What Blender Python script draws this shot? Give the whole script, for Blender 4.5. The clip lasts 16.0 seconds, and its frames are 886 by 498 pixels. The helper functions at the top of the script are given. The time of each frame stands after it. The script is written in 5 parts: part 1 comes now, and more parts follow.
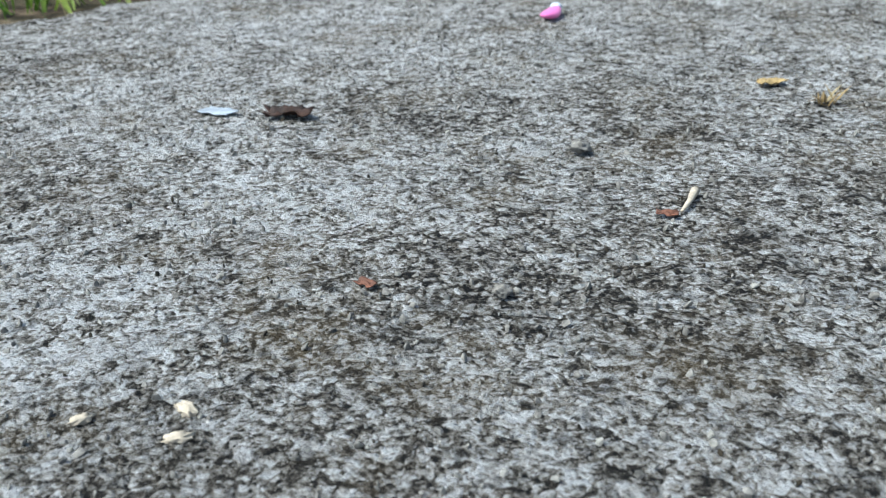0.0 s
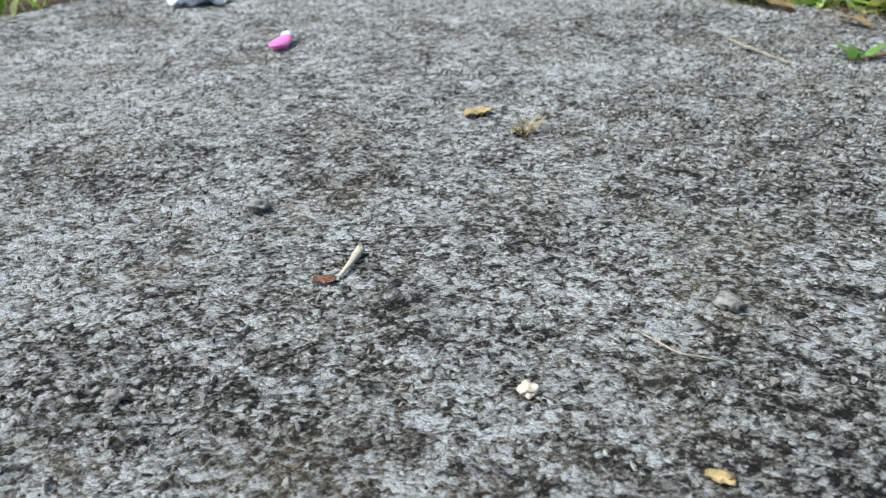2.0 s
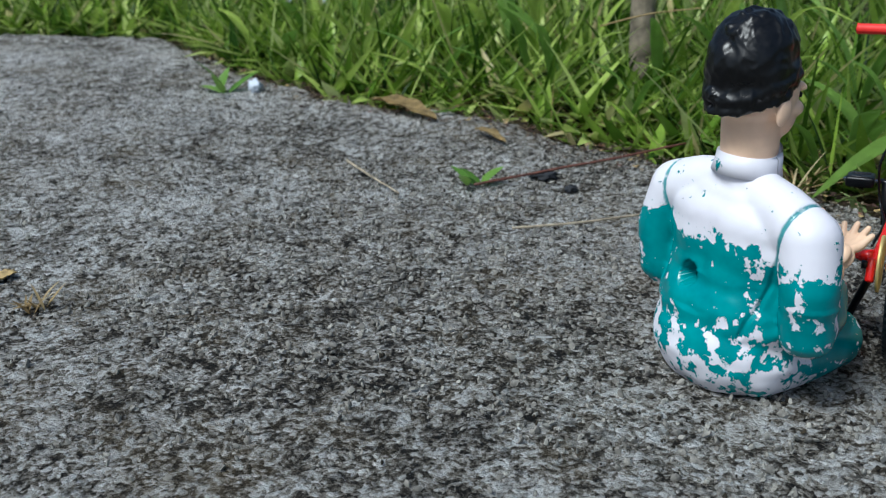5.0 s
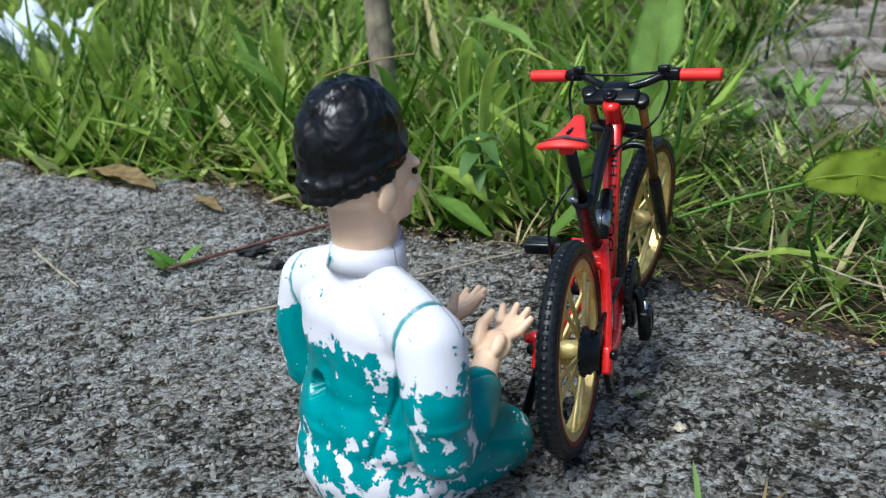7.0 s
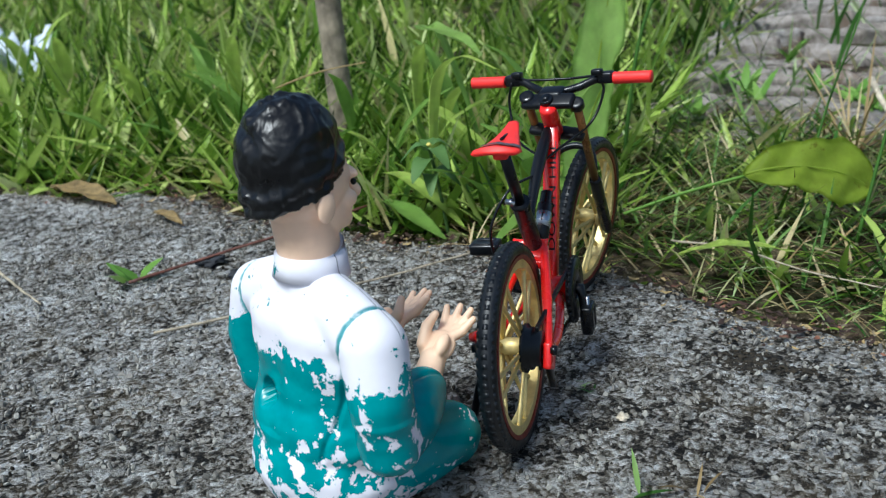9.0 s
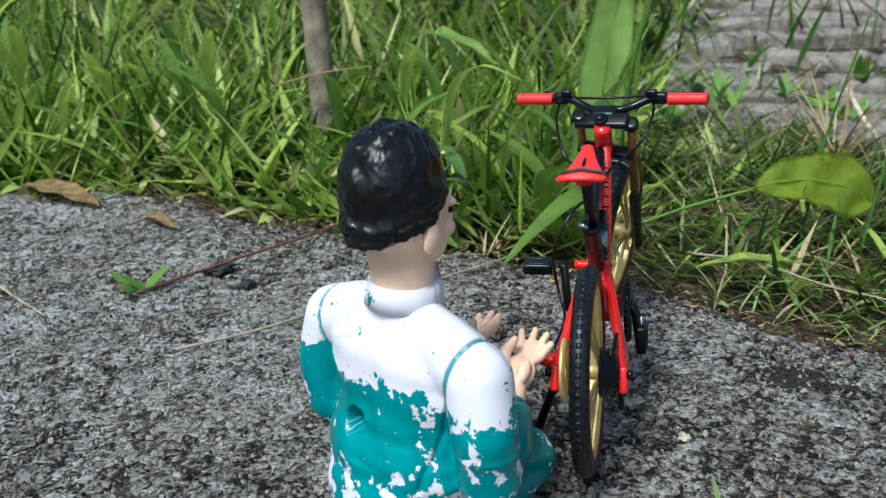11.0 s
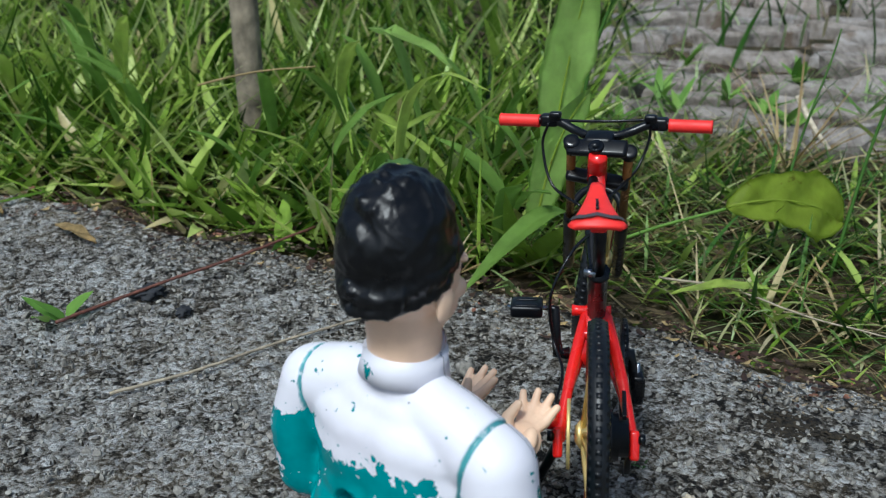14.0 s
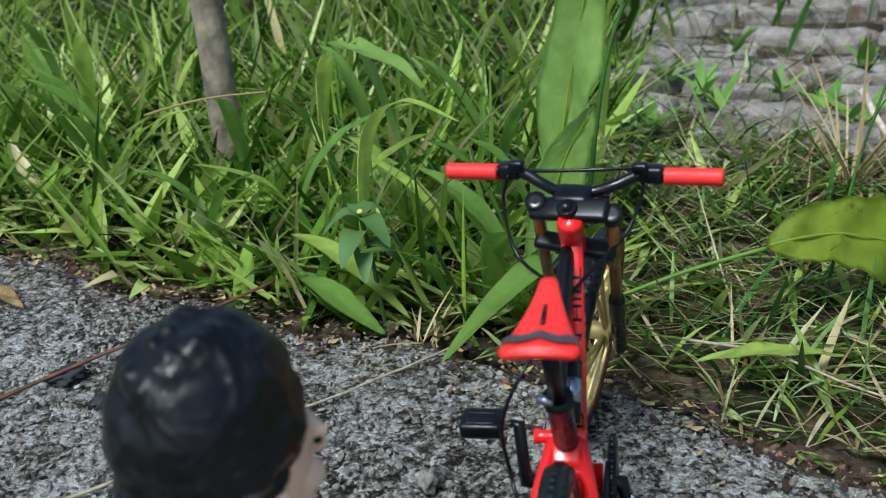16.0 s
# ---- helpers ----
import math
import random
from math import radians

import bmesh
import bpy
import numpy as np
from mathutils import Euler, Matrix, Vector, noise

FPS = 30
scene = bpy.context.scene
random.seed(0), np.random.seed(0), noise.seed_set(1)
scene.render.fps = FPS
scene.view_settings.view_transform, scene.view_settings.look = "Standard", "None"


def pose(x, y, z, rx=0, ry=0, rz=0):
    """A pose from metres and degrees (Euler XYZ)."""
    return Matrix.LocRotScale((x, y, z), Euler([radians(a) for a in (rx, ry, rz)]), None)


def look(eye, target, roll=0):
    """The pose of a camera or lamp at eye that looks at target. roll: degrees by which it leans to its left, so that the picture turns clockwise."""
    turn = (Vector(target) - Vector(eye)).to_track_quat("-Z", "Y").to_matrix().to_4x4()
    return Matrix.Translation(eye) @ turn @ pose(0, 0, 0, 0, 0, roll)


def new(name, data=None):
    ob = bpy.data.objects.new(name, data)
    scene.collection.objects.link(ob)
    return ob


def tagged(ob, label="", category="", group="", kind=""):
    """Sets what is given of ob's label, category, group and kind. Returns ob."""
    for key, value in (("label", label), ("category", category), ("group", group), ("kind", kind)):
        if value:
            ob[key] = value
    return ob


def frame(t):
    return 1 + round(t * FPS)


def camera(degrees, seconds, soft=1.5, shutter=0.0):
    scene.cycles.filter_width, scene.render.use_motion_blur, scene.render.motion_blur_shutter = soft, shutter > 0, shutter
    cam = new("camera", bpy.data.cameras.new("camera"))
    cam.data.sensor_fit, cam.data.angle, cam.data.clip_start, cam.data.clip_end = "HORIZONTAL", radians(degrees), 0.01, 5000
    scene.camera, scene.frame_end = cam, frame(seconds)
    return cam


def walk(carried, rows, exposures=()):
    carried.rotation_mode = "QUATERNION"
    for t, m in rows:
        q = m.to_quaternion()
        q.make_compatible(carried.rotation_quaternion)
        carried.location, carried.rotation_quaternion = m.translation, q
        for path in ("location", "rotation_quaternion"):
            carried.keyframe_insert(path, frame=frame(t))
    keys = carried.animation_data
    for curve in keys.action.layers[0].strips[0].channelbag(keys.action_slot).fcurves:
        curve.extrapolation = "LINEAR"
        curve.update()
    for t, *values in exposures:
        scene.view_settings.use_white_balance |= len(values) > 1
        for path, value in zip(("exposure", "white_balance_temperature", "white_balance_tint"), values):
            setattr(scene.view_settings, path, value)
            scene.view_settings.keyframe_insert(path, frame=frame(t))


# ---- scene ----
cam = camera(46.9, 16.0, soft=1.15)
PATH = [
    (0, (-0.0657, -0.5613, 0.1463), (-0.8885, 0.1591, -0.3476), -1.4),
    (0.5, (-0.0624, -0.5522, 0.1475), (-0.8750, 0.1768, -0.3506), -1.4),
    (1, (-0.0551, -0.5373, 0.1500), (-0.8509, 0.2075, -0.3519), -1.1),
    (1.5, (-0.0427, -0.5129, 0.1569), (-0.7951, 0.2758, -0.3449), -1.6),
    (2, (-0.0323, -0.4895, 0.1622), (-0.7318, 0.3429, -0.3455), -2.6),
    (2.5, (-0.0248, -0.4724, 0.1645), (-0.7081, 0.3734, -0.3433), -3.0),
    (3, (-0.0150, -0.4473, 0.1688), (-0.6748, 0.4210, -0.3319), -2.6),
    (3.5, (-0.0022, -0.4116, 0.1666), (-0.6417, 0.4771, -0.3245), -2.5),
    (4, (0.0048, -0.3868, 0.1615), (-0.6183, 0.5176, -0.3221), -3.0),
    (4.5, (0.0090, -0.3655, 0.1593), (-0.5746, 0.5678, -0.3185), -2.2),
    (5, (0.0137, -0.3441, 0.1745), (-0.5183, 0.6303, -0.2809), -1.0),
    (5.2, (0.0148, -0.3303, 0.1736), (-0.4982, 0.6555, -0.2790), -0.9),
    (7.3, (0.0704, -0.2580, 0.1750), (-0.3193, 0.7928, -0.2538), -3.6),
    (7.5, (0.0743, -0.2581, 0.1753), (-0.3110, 0.7944, -0.2535), -3.8),
    (8, (0.0801, -0.2590, 0.1785), (-0.2977, 0.7953, -0.2523), -4.6),
    (8.5, (0.0755, -0.2633, 0.1795), (-0.2972, 0.7927, -0.2516), -4.8),
    (9, (0.0764, -0.2661, 0.1798), (-0.2958, 0.7898, -0.2522), -4.9),
    (9.2, (0.0762, -0.2671, 0.1790), (-0.2969, 0.7880, -0.2538), -4.9),
    (11.3, (0.0169, -0.2724, 0.1948), (-0.2272, 0.8087, -0.2653), -2.2),
    (11.5, (0.0162, -0.2718, 0.1945), (-0.2222, 0.8105, -0.2657), -2.2),
    (12, (0.0165, -0.2768, 0.1959), (-0.2123, 0.8056, -0.2691), -2.3),
    (12.5, (-0.0001, -0.2829, 0.1997), (-0.2082, 0.8020, -0.2690), -2.0),
    (13, (-0.0178, -0.2794, 0.2046), (-0.1621, 0.8129, -0.2708), -0.1),
    (13.5, (-0.0154, -0.2654, 0.2075), (-0.1455, 0.8261, -0.2739), 0.5),
    (14, (-0.0153, -0.2340, 0.1991), (-0.1475, 0.8542, -0.2889), 0.6),
    (14.5, (-0.0103, -0.2005, 0.1929), (-0.1695, 0.8815, -0.3010), -0.1),
    (15, (-0.0011, -0.1686, 0.1892), (-0.1885, 0.9069, -0.3091), -1.4),
    (15.5, (0.0026, -0.1542, 0.1895), (-0.1983, 0.9168, -0.3132), -2.4),
    (16, (0.0114, -0.1433, 0.1932), (-0.2064, 0.9213, -0.3160), -3.3),
]
EXPOSURES = [(t, stops, kelvin, 2) for t, stops, kelvin in ((0, 0.48, 5750), (1.5, 0.46, 5800), (2.5, 0.45, 5800), (3, -0.47, 5600), (3.5, -0.82, 5550), (4, -0.45, 5550), (4.5, -0.2, 5650), (5, -0.3, 5700), (7.5, 0.0, 5650), (9, 0.02, 5640), (11.5, -0.06, 5700), (13.5, -0.26, 5700), (14.5, -0.33, 5600), (15, -0.28, 5600), (16, -0.02, 5600))]
cam.data.dof.use_dof, cam.data.dof.focus_distance, cam.data.dof.aperture_fstop = True, 0.345, 26
walk(cam, [(t, look(eye, target, roll)) for t, eye, target, roll in PATH], EXPOSURES)

# ---- light: open shade under a bright sky ----
world = bpy.data.worlds.new("sky")
scene.world = world
world.use_nodes = True
wn = world.node_tree.nodes
sky = wn.new("ShaderNodeTexSky")
sky.sky_type = 'NISHITA'
sky.sun_disc = False
sky.sun_elevation, sky.sun_rotation = radians(58), radians(200)
sky.air_density, sky.dust_density = 1.0, 3.0
world.node_tree.links.new(sky.outputs[0], wn["Background"].inputs[0])
wn["Background"].inputs[1].default_value = 0.105
sun_data = bpy.data.lights.new("sun", 'SUN')
sun_data.energy, sun_data.angle, sun_data.color = 3.8, radians(18), (1.0, 0.97, 0.92)
sun = new("sun", sun_data)
sun.matrix_world = look((-0.9, -2.0, 3.6), (0, 0, 0))


# ---- materials ----
def srgb(h):
    c = [int(h[i:i + 2], 16) / 255 for i in (0, 2, 4)]
    return tuple(((v + 0.055) / 1.055) ** 2.4 if v > 0.04 else v / 12.92 for v in c) + (1.0,)


def material(name, rough=0.5, metal=0.0, spec=0.5):
    m = bpy.data.materials.new(name)
    m.use_nodes = True
    b = m.node_tree.nodes["Principled BSDF"]
    b.inputs["Roughness"].default_value = rough
    b.inputs["Metallic"].default_value = metal
    b.inputs["Specular IOR Level"].default_value = spec
    return m, m.node_tree, b


def node(tree, kind, **values):
    n = tree.nodes.new(kind)
    for key, value in values.items():
        key = key.replace("_", " ")
        n.inputs[key].default_value = value
    return n


def coords(tree, scale=(1, 1, 1)):
    tc = tree.nodes.new("ShaderNodeTexCoord")
    mp = tree.nodes.new("ShaderNodeMapping")
    mp.inputs["Scale"].default_value = scale
    tree.links.new(tc.outputs["Object"], mp.inputs[0])
    return mp.outputs[0]


def noise_tex(tree, co, scale, detail=4.0, rough=0.6, distort=0.0):
    n = node(tree, "ShaderNodeTexNoise", Scale=scale, Detail=detail, Roughness=rough, Distortion=distort)
    tree.links.new(co, n.inputs["Vector"])
    return n.outputs["Fac"]


def ramp(tree, fac, stops):
    r = tree.nodes.new("ShaderNodeValToRGB")
    e = r.color_ramp.elements
    while len(e) < len(stops):
        e.new(0.5)
    for el, (p, c) in zip(e, stops):
        el.position = p
        el.color = c if isinstance(c, tuple) else (c, c, c, 1)
    tree.links.new(fac, r.inputs[0])
    return r.outputs[0]


def mix(tree, fac, a, b, how='MIX'):
    n = tree.nodes.new("ShaderNodeMix")
    n.data_type, n.blend_type = 'RGBA', how
    for sock, v in ((n.inputs[0], fac), (n.inputs[6], a), (n.inputs[7], b)):
        if isinstance(v, (int, float)):
            sock.default_value = v
        elif isinstance(v, tuple):
            sock.default_value = v
        else:
            tree.links.new(v, sock)
    return n.outputs[2]


def calc(tree, op, a, b=0.0):
    n = tree.nodes.new("ShaderNodeMath")
    n.operation = op
    for sock, v in zip(n.inputs, (a, b)):
        if isinstance(v, (int, float)):
            sock.default_value = v
        else:
            tree.links.new(v, sock)
    return n.outputs[0]


def bump(tree, b, height, distance, strength=1.0):
    n = node(tree, "ShaderNodeBump", Distance=distance, Strength=strength)
    tree.links.new(height, n.inputs["Height"])
    tree.links.new(n.outputs[0], b.inputs["Normal"])


def plain(name, colour, rough=0.45, metal=0.0, vary=0.12, scale=300, relief=0.00006, spec=0.5, coat=0.0):
    """A paint, plastic or metal with fine mottling and a slight relief."""
    m, t, b = material(name, rough, metal, spec)
    co = coords(t)
    n = noise_tex(t, co, scale, 5)
    dark = tuple(v * (1 - vary * 2) for v in colour[:3]) + (1,)
    light = tuple(min(1, v * (1 + vary)) for v in colour[:3]) + (1,)
    t.links.new(ramp(t, n, [(0.3, dark), (0.7, light)]), b.inputs["Base Color"])
    r = ramp(t, noise_tex(t, co, scale * 0.4, 3), [(0.3, max(rough - 0.1, 0.05)), (0.7, min(rough + 0.12, 1))])
    t.links.new(r, b.inputs["Roughness"])
    b.inputs["Coat Weight"].default_value = coat
    bump(t, b, n, relief)
    return m


def concrete_material():
    m, t, b = material("weathered_concrete", 0.9, 0, 0.3)
    co = coords(t)
    big = noise_tex(t, co, 7, 4, 0.6)
    mid = noise_tex(t, co, 42, 7, 0.72, 0.4)
    grit = noise_tex(t, co, 330, 7, 0.78, 0.2)
    fine = noise_tex(t, co, 700, 3, 0.6)
    bend = node(t, "ShaderNodeTexNoise", Scale=160.0, Detail=3.0)
    t.links.new(co, bend.inputs["Vector"])
    off = t.nodes.new("ShaderNodeVectorMath")
    off.operation = 'SCALE'
    off.inputs[3].default_value = 0.004
    t.links.new(bend.outputs["Color"], off.inputs[0])
    add = t.nodes.new("ShaderNodeVectorMath")
    t.links.new(co, add.inputs[0])
    t.links.new(off.outputs[0], add.inputs[1])
    cells = []
    for scale in (140.0, 330.0, 720.0):
        v = node(t, "ShaderNodeTexVoronoi", Scale=scale, Randomness=1.0)
        t.links.new(add.outputs[0], v.inputs["Vector"])
        cells.append(v)
    vor = cells[1]
    grain = [calc(t, 'SUBTRACT', ramp(t, v.outputs["Color"], [(0.0, 0.0), (1.0, 1.0)]), 0.5) for v in cells]
    s = calc(t, 'ADD', calc(t, 'MULTIPLY', grit, 0.62), calc(t, 'MULTIPLY', mid, 0.38))
    for g, w in zip(grain, (0.10, 0.21, 0.21)):
        s = calc(t, 'ADD', s, calc(t, 'MULTIPLY', g, w))
    for v, w in zip(cells[:2], (0.07, 0.09)):
        s = calc(t, 'SUBTRACT', s, calc(t, 'MULTIPLY', calc(t, 'SUBTRACT', v.outputs["Distance"], 0.4), w))
    s = calc(t, 'ADD', s, calc(t, 'MULTIPLY', calc(t, 'SUBTRACT', big, 0.5), 0.34))
    s = calc(t, 'ADD', s, calc(t, 'MULTIPLY', calc(t, 'SUBTRACT', fine, 0.5), 0.24))
    # paler away from the verge, where less lichen grows
    sep = t.nodes.new("ShaderNodeSeparateXYZ")
    t.links.new(co, sep.inputs[0])
    s = calc(t, 'ADD', s, ramp(t, calc(t, 'ADD', sep.outputs[0], 1.0), [(0.45, 0.035), (0.85, 0.0)]))
    base = ramp(t, s, [(0.325, srgb("13110e")), (0.400, srgb("4d463c")), (0.465, srgb("8f887c")), (0.530, srgb("c3beb5")), (0.61, srgb("f0efec"))])
    tan = ramp(t, noise_tex(t, co, 16, 5, 0.7), [(0.5, 0.0), (0.72, 1.0)])
    base = mix(t, calc(t, 'MULTIPLY', tan, 0.45), base, srgb("83714f"), 'MIX')
    soot = ramp(t, noise_tex(t, co, 24, 6, 0.7), [(0.50, 0.0), (0.66, 1.0)])
    base = mix(t, calc(t, 'MULTIPLY', soot, 0.3), base, srgb("2d2c28"), 'MULTIPLY')
    chips = ramp(t, vor.outputs["Color"], [(0.68, 0.0), (0.72, 1.0)])
    near = ramp(t, vor.outputs["Distance"], [(0.30, 1.0), (0.42, 0.0)])
    base = mix(t, calc(t, 'MULTIPLY', calc(t, 'MULTIPLY', chips, near), 0.4), base, srgb("d6d4ce"))
    pits = ramp(t, noise_tex(t, co, 430, 4, 0.7, 0.5), [(0.33, 1.0), (0.41, 0.0)])
    base = mix(t, calc(t, 'MULTIPLY', pits, 0.85), base, srgb("15130f"))
    # bare lime patches and dark hollows between the grains
    lime = ramp(t, noise_tex(t, co, 75, 8, 0.78, 0.3), [(0.555, 0.0), (0.60, 1.0)])
    base = mix(t, calc(t, 'MULTIPLY', lime, 0.55), base, srgb("dedbd5"))
    hollow = ramp(t, noise_tex(t, co, 105, 8, 0.76, 0.3), [(0.38, 1.0), (0.44, 0.0)])
    base = mix(t, calc(t, 'MULTIPLY', hollow, 0.6), base, srgb("25221c"))
    t.links.new(base, b.inputs["Base Color"])
    h = calc(t, 'ADD', calc(t, 'MULTIPLY', grit, 1.0), calc(t, 'MULTIPLY', fine, 0.35))
    h = calc(t, 'SUBTRACT', h, calc(t, 'MULTIPLY', hollow, 0.25))
    h = calc(t, 'SUBTRACT', h, calc(t, 'MULTIPLY', vor.outputs["Distance"], 0.35))
    h = calc(t, 'SUBTRACT', h, calc(t, 'MULTIPLY', cells[2].outputs["Distance"], 0.30))
    bump(t, b, h, 0.0060, 1.0)
    return m


def soil_material():
    m, t, b = material("dark_soil", 0.95, 0, 0.2)
    co = coords(t)
    n = noise_tex(t, co, 60, 6, 0.7)
    n2 = noise_tex(t, co, 6, 4)
    c = ramp(t, n, [(0.3, srgb("14110c")), (0.5, srgb("463a2f")), (0.68, srgb("86755f"))])
    c = mix(t, ramp(t, n2, [(0.4, 0.0), (0.65, 0.6)]), c, srgb("2c3a17"))
    t.links.new(c, b.inputs["Base Color"])
    bump(t, b, n, 0.006)
    return m


def leaf_material(name, stops, rough=0.31, trans=0.34, vein=0.0):
    """Leaf with a tone of its own for each blade, mottled, and letting some light through."""
    m, t, b = material(name, rough, 0, 0.22)
    g = t.nodes.new("ShaderNodeNewGeometry")
    c = ramp(t, g.outputs["Random Per Island"], stops)
    co = coords(t)
    n = noise_tex(t, co, 120, 4)
    c = mix(t, 0.5, c, ramp(t, n, [(0.3, 0.55), (0.7, 1.0)]), 'MULTIPLY')
    if vein:
        spots = ramp(t, noise_tex(t, co, 90, 5, 0.7), [(0.62, 0.0), (0.70, 1.0)])
        c = mix(t, calc(t, 'MULTIPLY', spots, vein), c, srgb("6b5a1e"))
    t.links.new(c, b.inputs["Base Color"])
    tr = t.nodes.new("ShaderNodeBsdfTranslucent")
    t.links.new(c, tr.inputs["Color"])
    ms = t.nodes.new("ShaderNodeMixShader")
    ms.inputs[0].default_value = trans
    out = t.nodes["Material Output"]
    t.links.new(b.outputs[0], ms.inputs[1])
    t.links.new(tr.outputs[0], ms.inputs[2])
    t.links.new(ms.outputs[0], out.inputs["Surface"])
    bump(t, b, n, 0.0006)
    return m


def robe_material():
    """White plastic under chipped teal paint: paint is left mostly on the waist, the front and along the armhole seams."""
    m, t, b = material("chipped_teal_robe", 0.32, 0, 0.5)
    tc = t.nodes.new("ShaderNodeTexCoord")
    sep = t.nodes.new("ShaderNodeSeparateXYZ")
    t.links.new(tc.outputs["Object"], sep.inputs[0])
    x, y, z = sep.outputs
    co = tc.outputs["Object"]
    side = calc(t, 'ABSOLUTE', x)
    n = noise_tex(t, co, 205, 6, 0.62, 0.15)
    thr = ramp(t, calc(t, 'DIVIDE', z, 0.0765), [(0.0, 0.57), (0.14, 0.56), (0.26, 0.50), (0.34, 0.41), (0.58, 0.38), (0.66, 0.45), (0.74, 0.66), (1.0, 0.70)])
    front = ramp(t, calc(t, 'MULTIPLY', y, 40.0), [(0.22, 0.0), (0.62, 0.22)])
    arm = ramp(t, calc(t, 'MULTIPLY', side, 20.0), [(0.50, 0.0), (0.58, 0.02)])
    d = calc(t, 'ADD', calc(t, 'SUBTRACT', calc(t, 'SUBTRACT', n, thr), arm), front)
    d = calc(t, 'ADD', d, calc(t, 'MULTIPLY', calc(t, 'SUBTRACT', noise_tex(t, co, 62, 3), 0.5), 0.50))
    # thick paint left round the hole in the back
    near = t.nodes.new("ShaderNodeVectorMath")
    near.operation = 'DISTANCE'
    t.links.new(co, near.inputs[0])
    near.inputs[1].default_value = (-0.0055, -0.012, 0.0375)
    d = calc(t, 'ADD', d, ramp(t, calc(t, 'MULTIPLY', near.outputs["Value"], 40.0), [(0.2, 0.16), (0.5, 0.0)]))
    mask = ramp(t, calc(t, 'ADD', calc(t, 'MULTIPLY', d, 14.0), 0.5), [(0.46, 0.0), (0.54, 1.0)])
    seam = calc(t, 'ABSOLUTE', calc(t, 'SUBTRACT', side, calc(t, 'ADD', 0.0145, calc(t, 'MULTIPLY', z, 0.21))))
    high = ramp(t, calc(t, 'MULTIPLY', z, 10.0), [(0.26, 0.0), (0.34, 0.9)])
    ring = calc(t, 'MULTIPLY', ramp(t, calc(t, 'MULTIPLY', seam, 500.0), [(0.30, 1.0), (0.55, 0.0)]), high)
    ring = calc(t, 'MULTIPLY', ring, ramp(t, noise_tex(t, co, 220, 4), [(0.32, 0.0), (0.46, 1.0)]))
    mask = calc(t, 'MAXIMUM', mask, ring)
    specks = ramp(t, noise_tex(t, co, 260, 3, 0.6), [(0.715, 0.0), (0.74, 0.8)])
    mask = calc(t, 'MAXIMUM', mask, specks)
    white = ramp(t, noise_tex(t, co, 45, 4), [(0.3, srgb("e4e0e8")), (0.7, srgb("efedf4"))])
    stain = ramp(t, noise_tex(t, co, 420, 3, 0.6), [(0.735, 0.0), (0.76, 0.8)])
    white = mix(t, stain, white, srgb("55585c"))
    # the open joint between the two halves of the moulding, over the shoulders and up the collar
    joint = ramp(t, calc(t, 'MULTIPLY', calc(t, 'ABSOLUTE', calc(t, 'SUBTRACT', y, 0.0032)), 1000.0), [(0.10, 0.75), (0.28, 0.0)])
    joint = calc(t, 'MULTIPLY', joint, ramp(t, calc(t, 'MULTIPLY', z, 10.0), [(0.60, 0.0), (0.63, 1.0)]))
    white = mix(t, joint, white, srgb("6d6a70"))
    teal = ramp(t, noise_tex(t, co, 70, 4), [(0.3, srgb("067a80")), (0.7, srgb("0f979b"))])
    t.links.new(mix(t, mask, white, teal), b.inputs["Base Color"])
    t.links.new(ramp(t, mask, [(0.0, 0.42), (1.0, 0.26)]), b.inputs["Roughness"])
    b.inputs["Subsurface Weight"].default_value = 0.08
    b.inputs["Subsurface Radius"].default_value = (0.002, 0.002, 0.002)
    h = calc(t, 'ADD', mask, calc(t, 'MULTIPLY', noise_tex(t, co, 500, 3), 0.3))
    h = calc(t, 'SUBTRACT', h, joint)
    bump(t, b, h, 0.00015)
    return m


def gap_material():
    m, t, b = material("stacked_grey_stone", 0.92, 0, 0.25)
    co = coords(t, (1.3, 0.5, 1.0))
    n = noise_tex(t, co, 70, 7, 0.72, 0.2)
    n2 = noise_tex(t, co, 14, 4)
    c = ramp(t, n, [(0.30, srgb("655e57")), (0.44, srgb("aaa39b")), (0.60, srgb("cfc9c3")), (0.74, srgb("e6e3df"))])
    oi = t.nodes.new("ShaderNodeObjectInfo")
    c = mix(t, 0.6, c, ramp(t, oi.outputs["Random"], [(0.0, srgb("a89f95")), (0.5, srgb("cdbfb4")), (1.0, srgb("c0c1c3"))]), 'MULTIPLY')
    c = mix(t, 0.5, c, ramp(t, n2, [(0.35, 0.5), (0.65, 1.0)]), 'MULTIPLY')
    earth = ramp(t, noise_tex(t, co, 30, 6, 0.7), [(0.52, 0.0), (0.62, 0.8)])
    c = mix(t, earth, c, srgb("6e5c4b"))
    t.links.new(c, b.inputs["Base Color"])
    bump(t, b, n, 0.004)
    return m


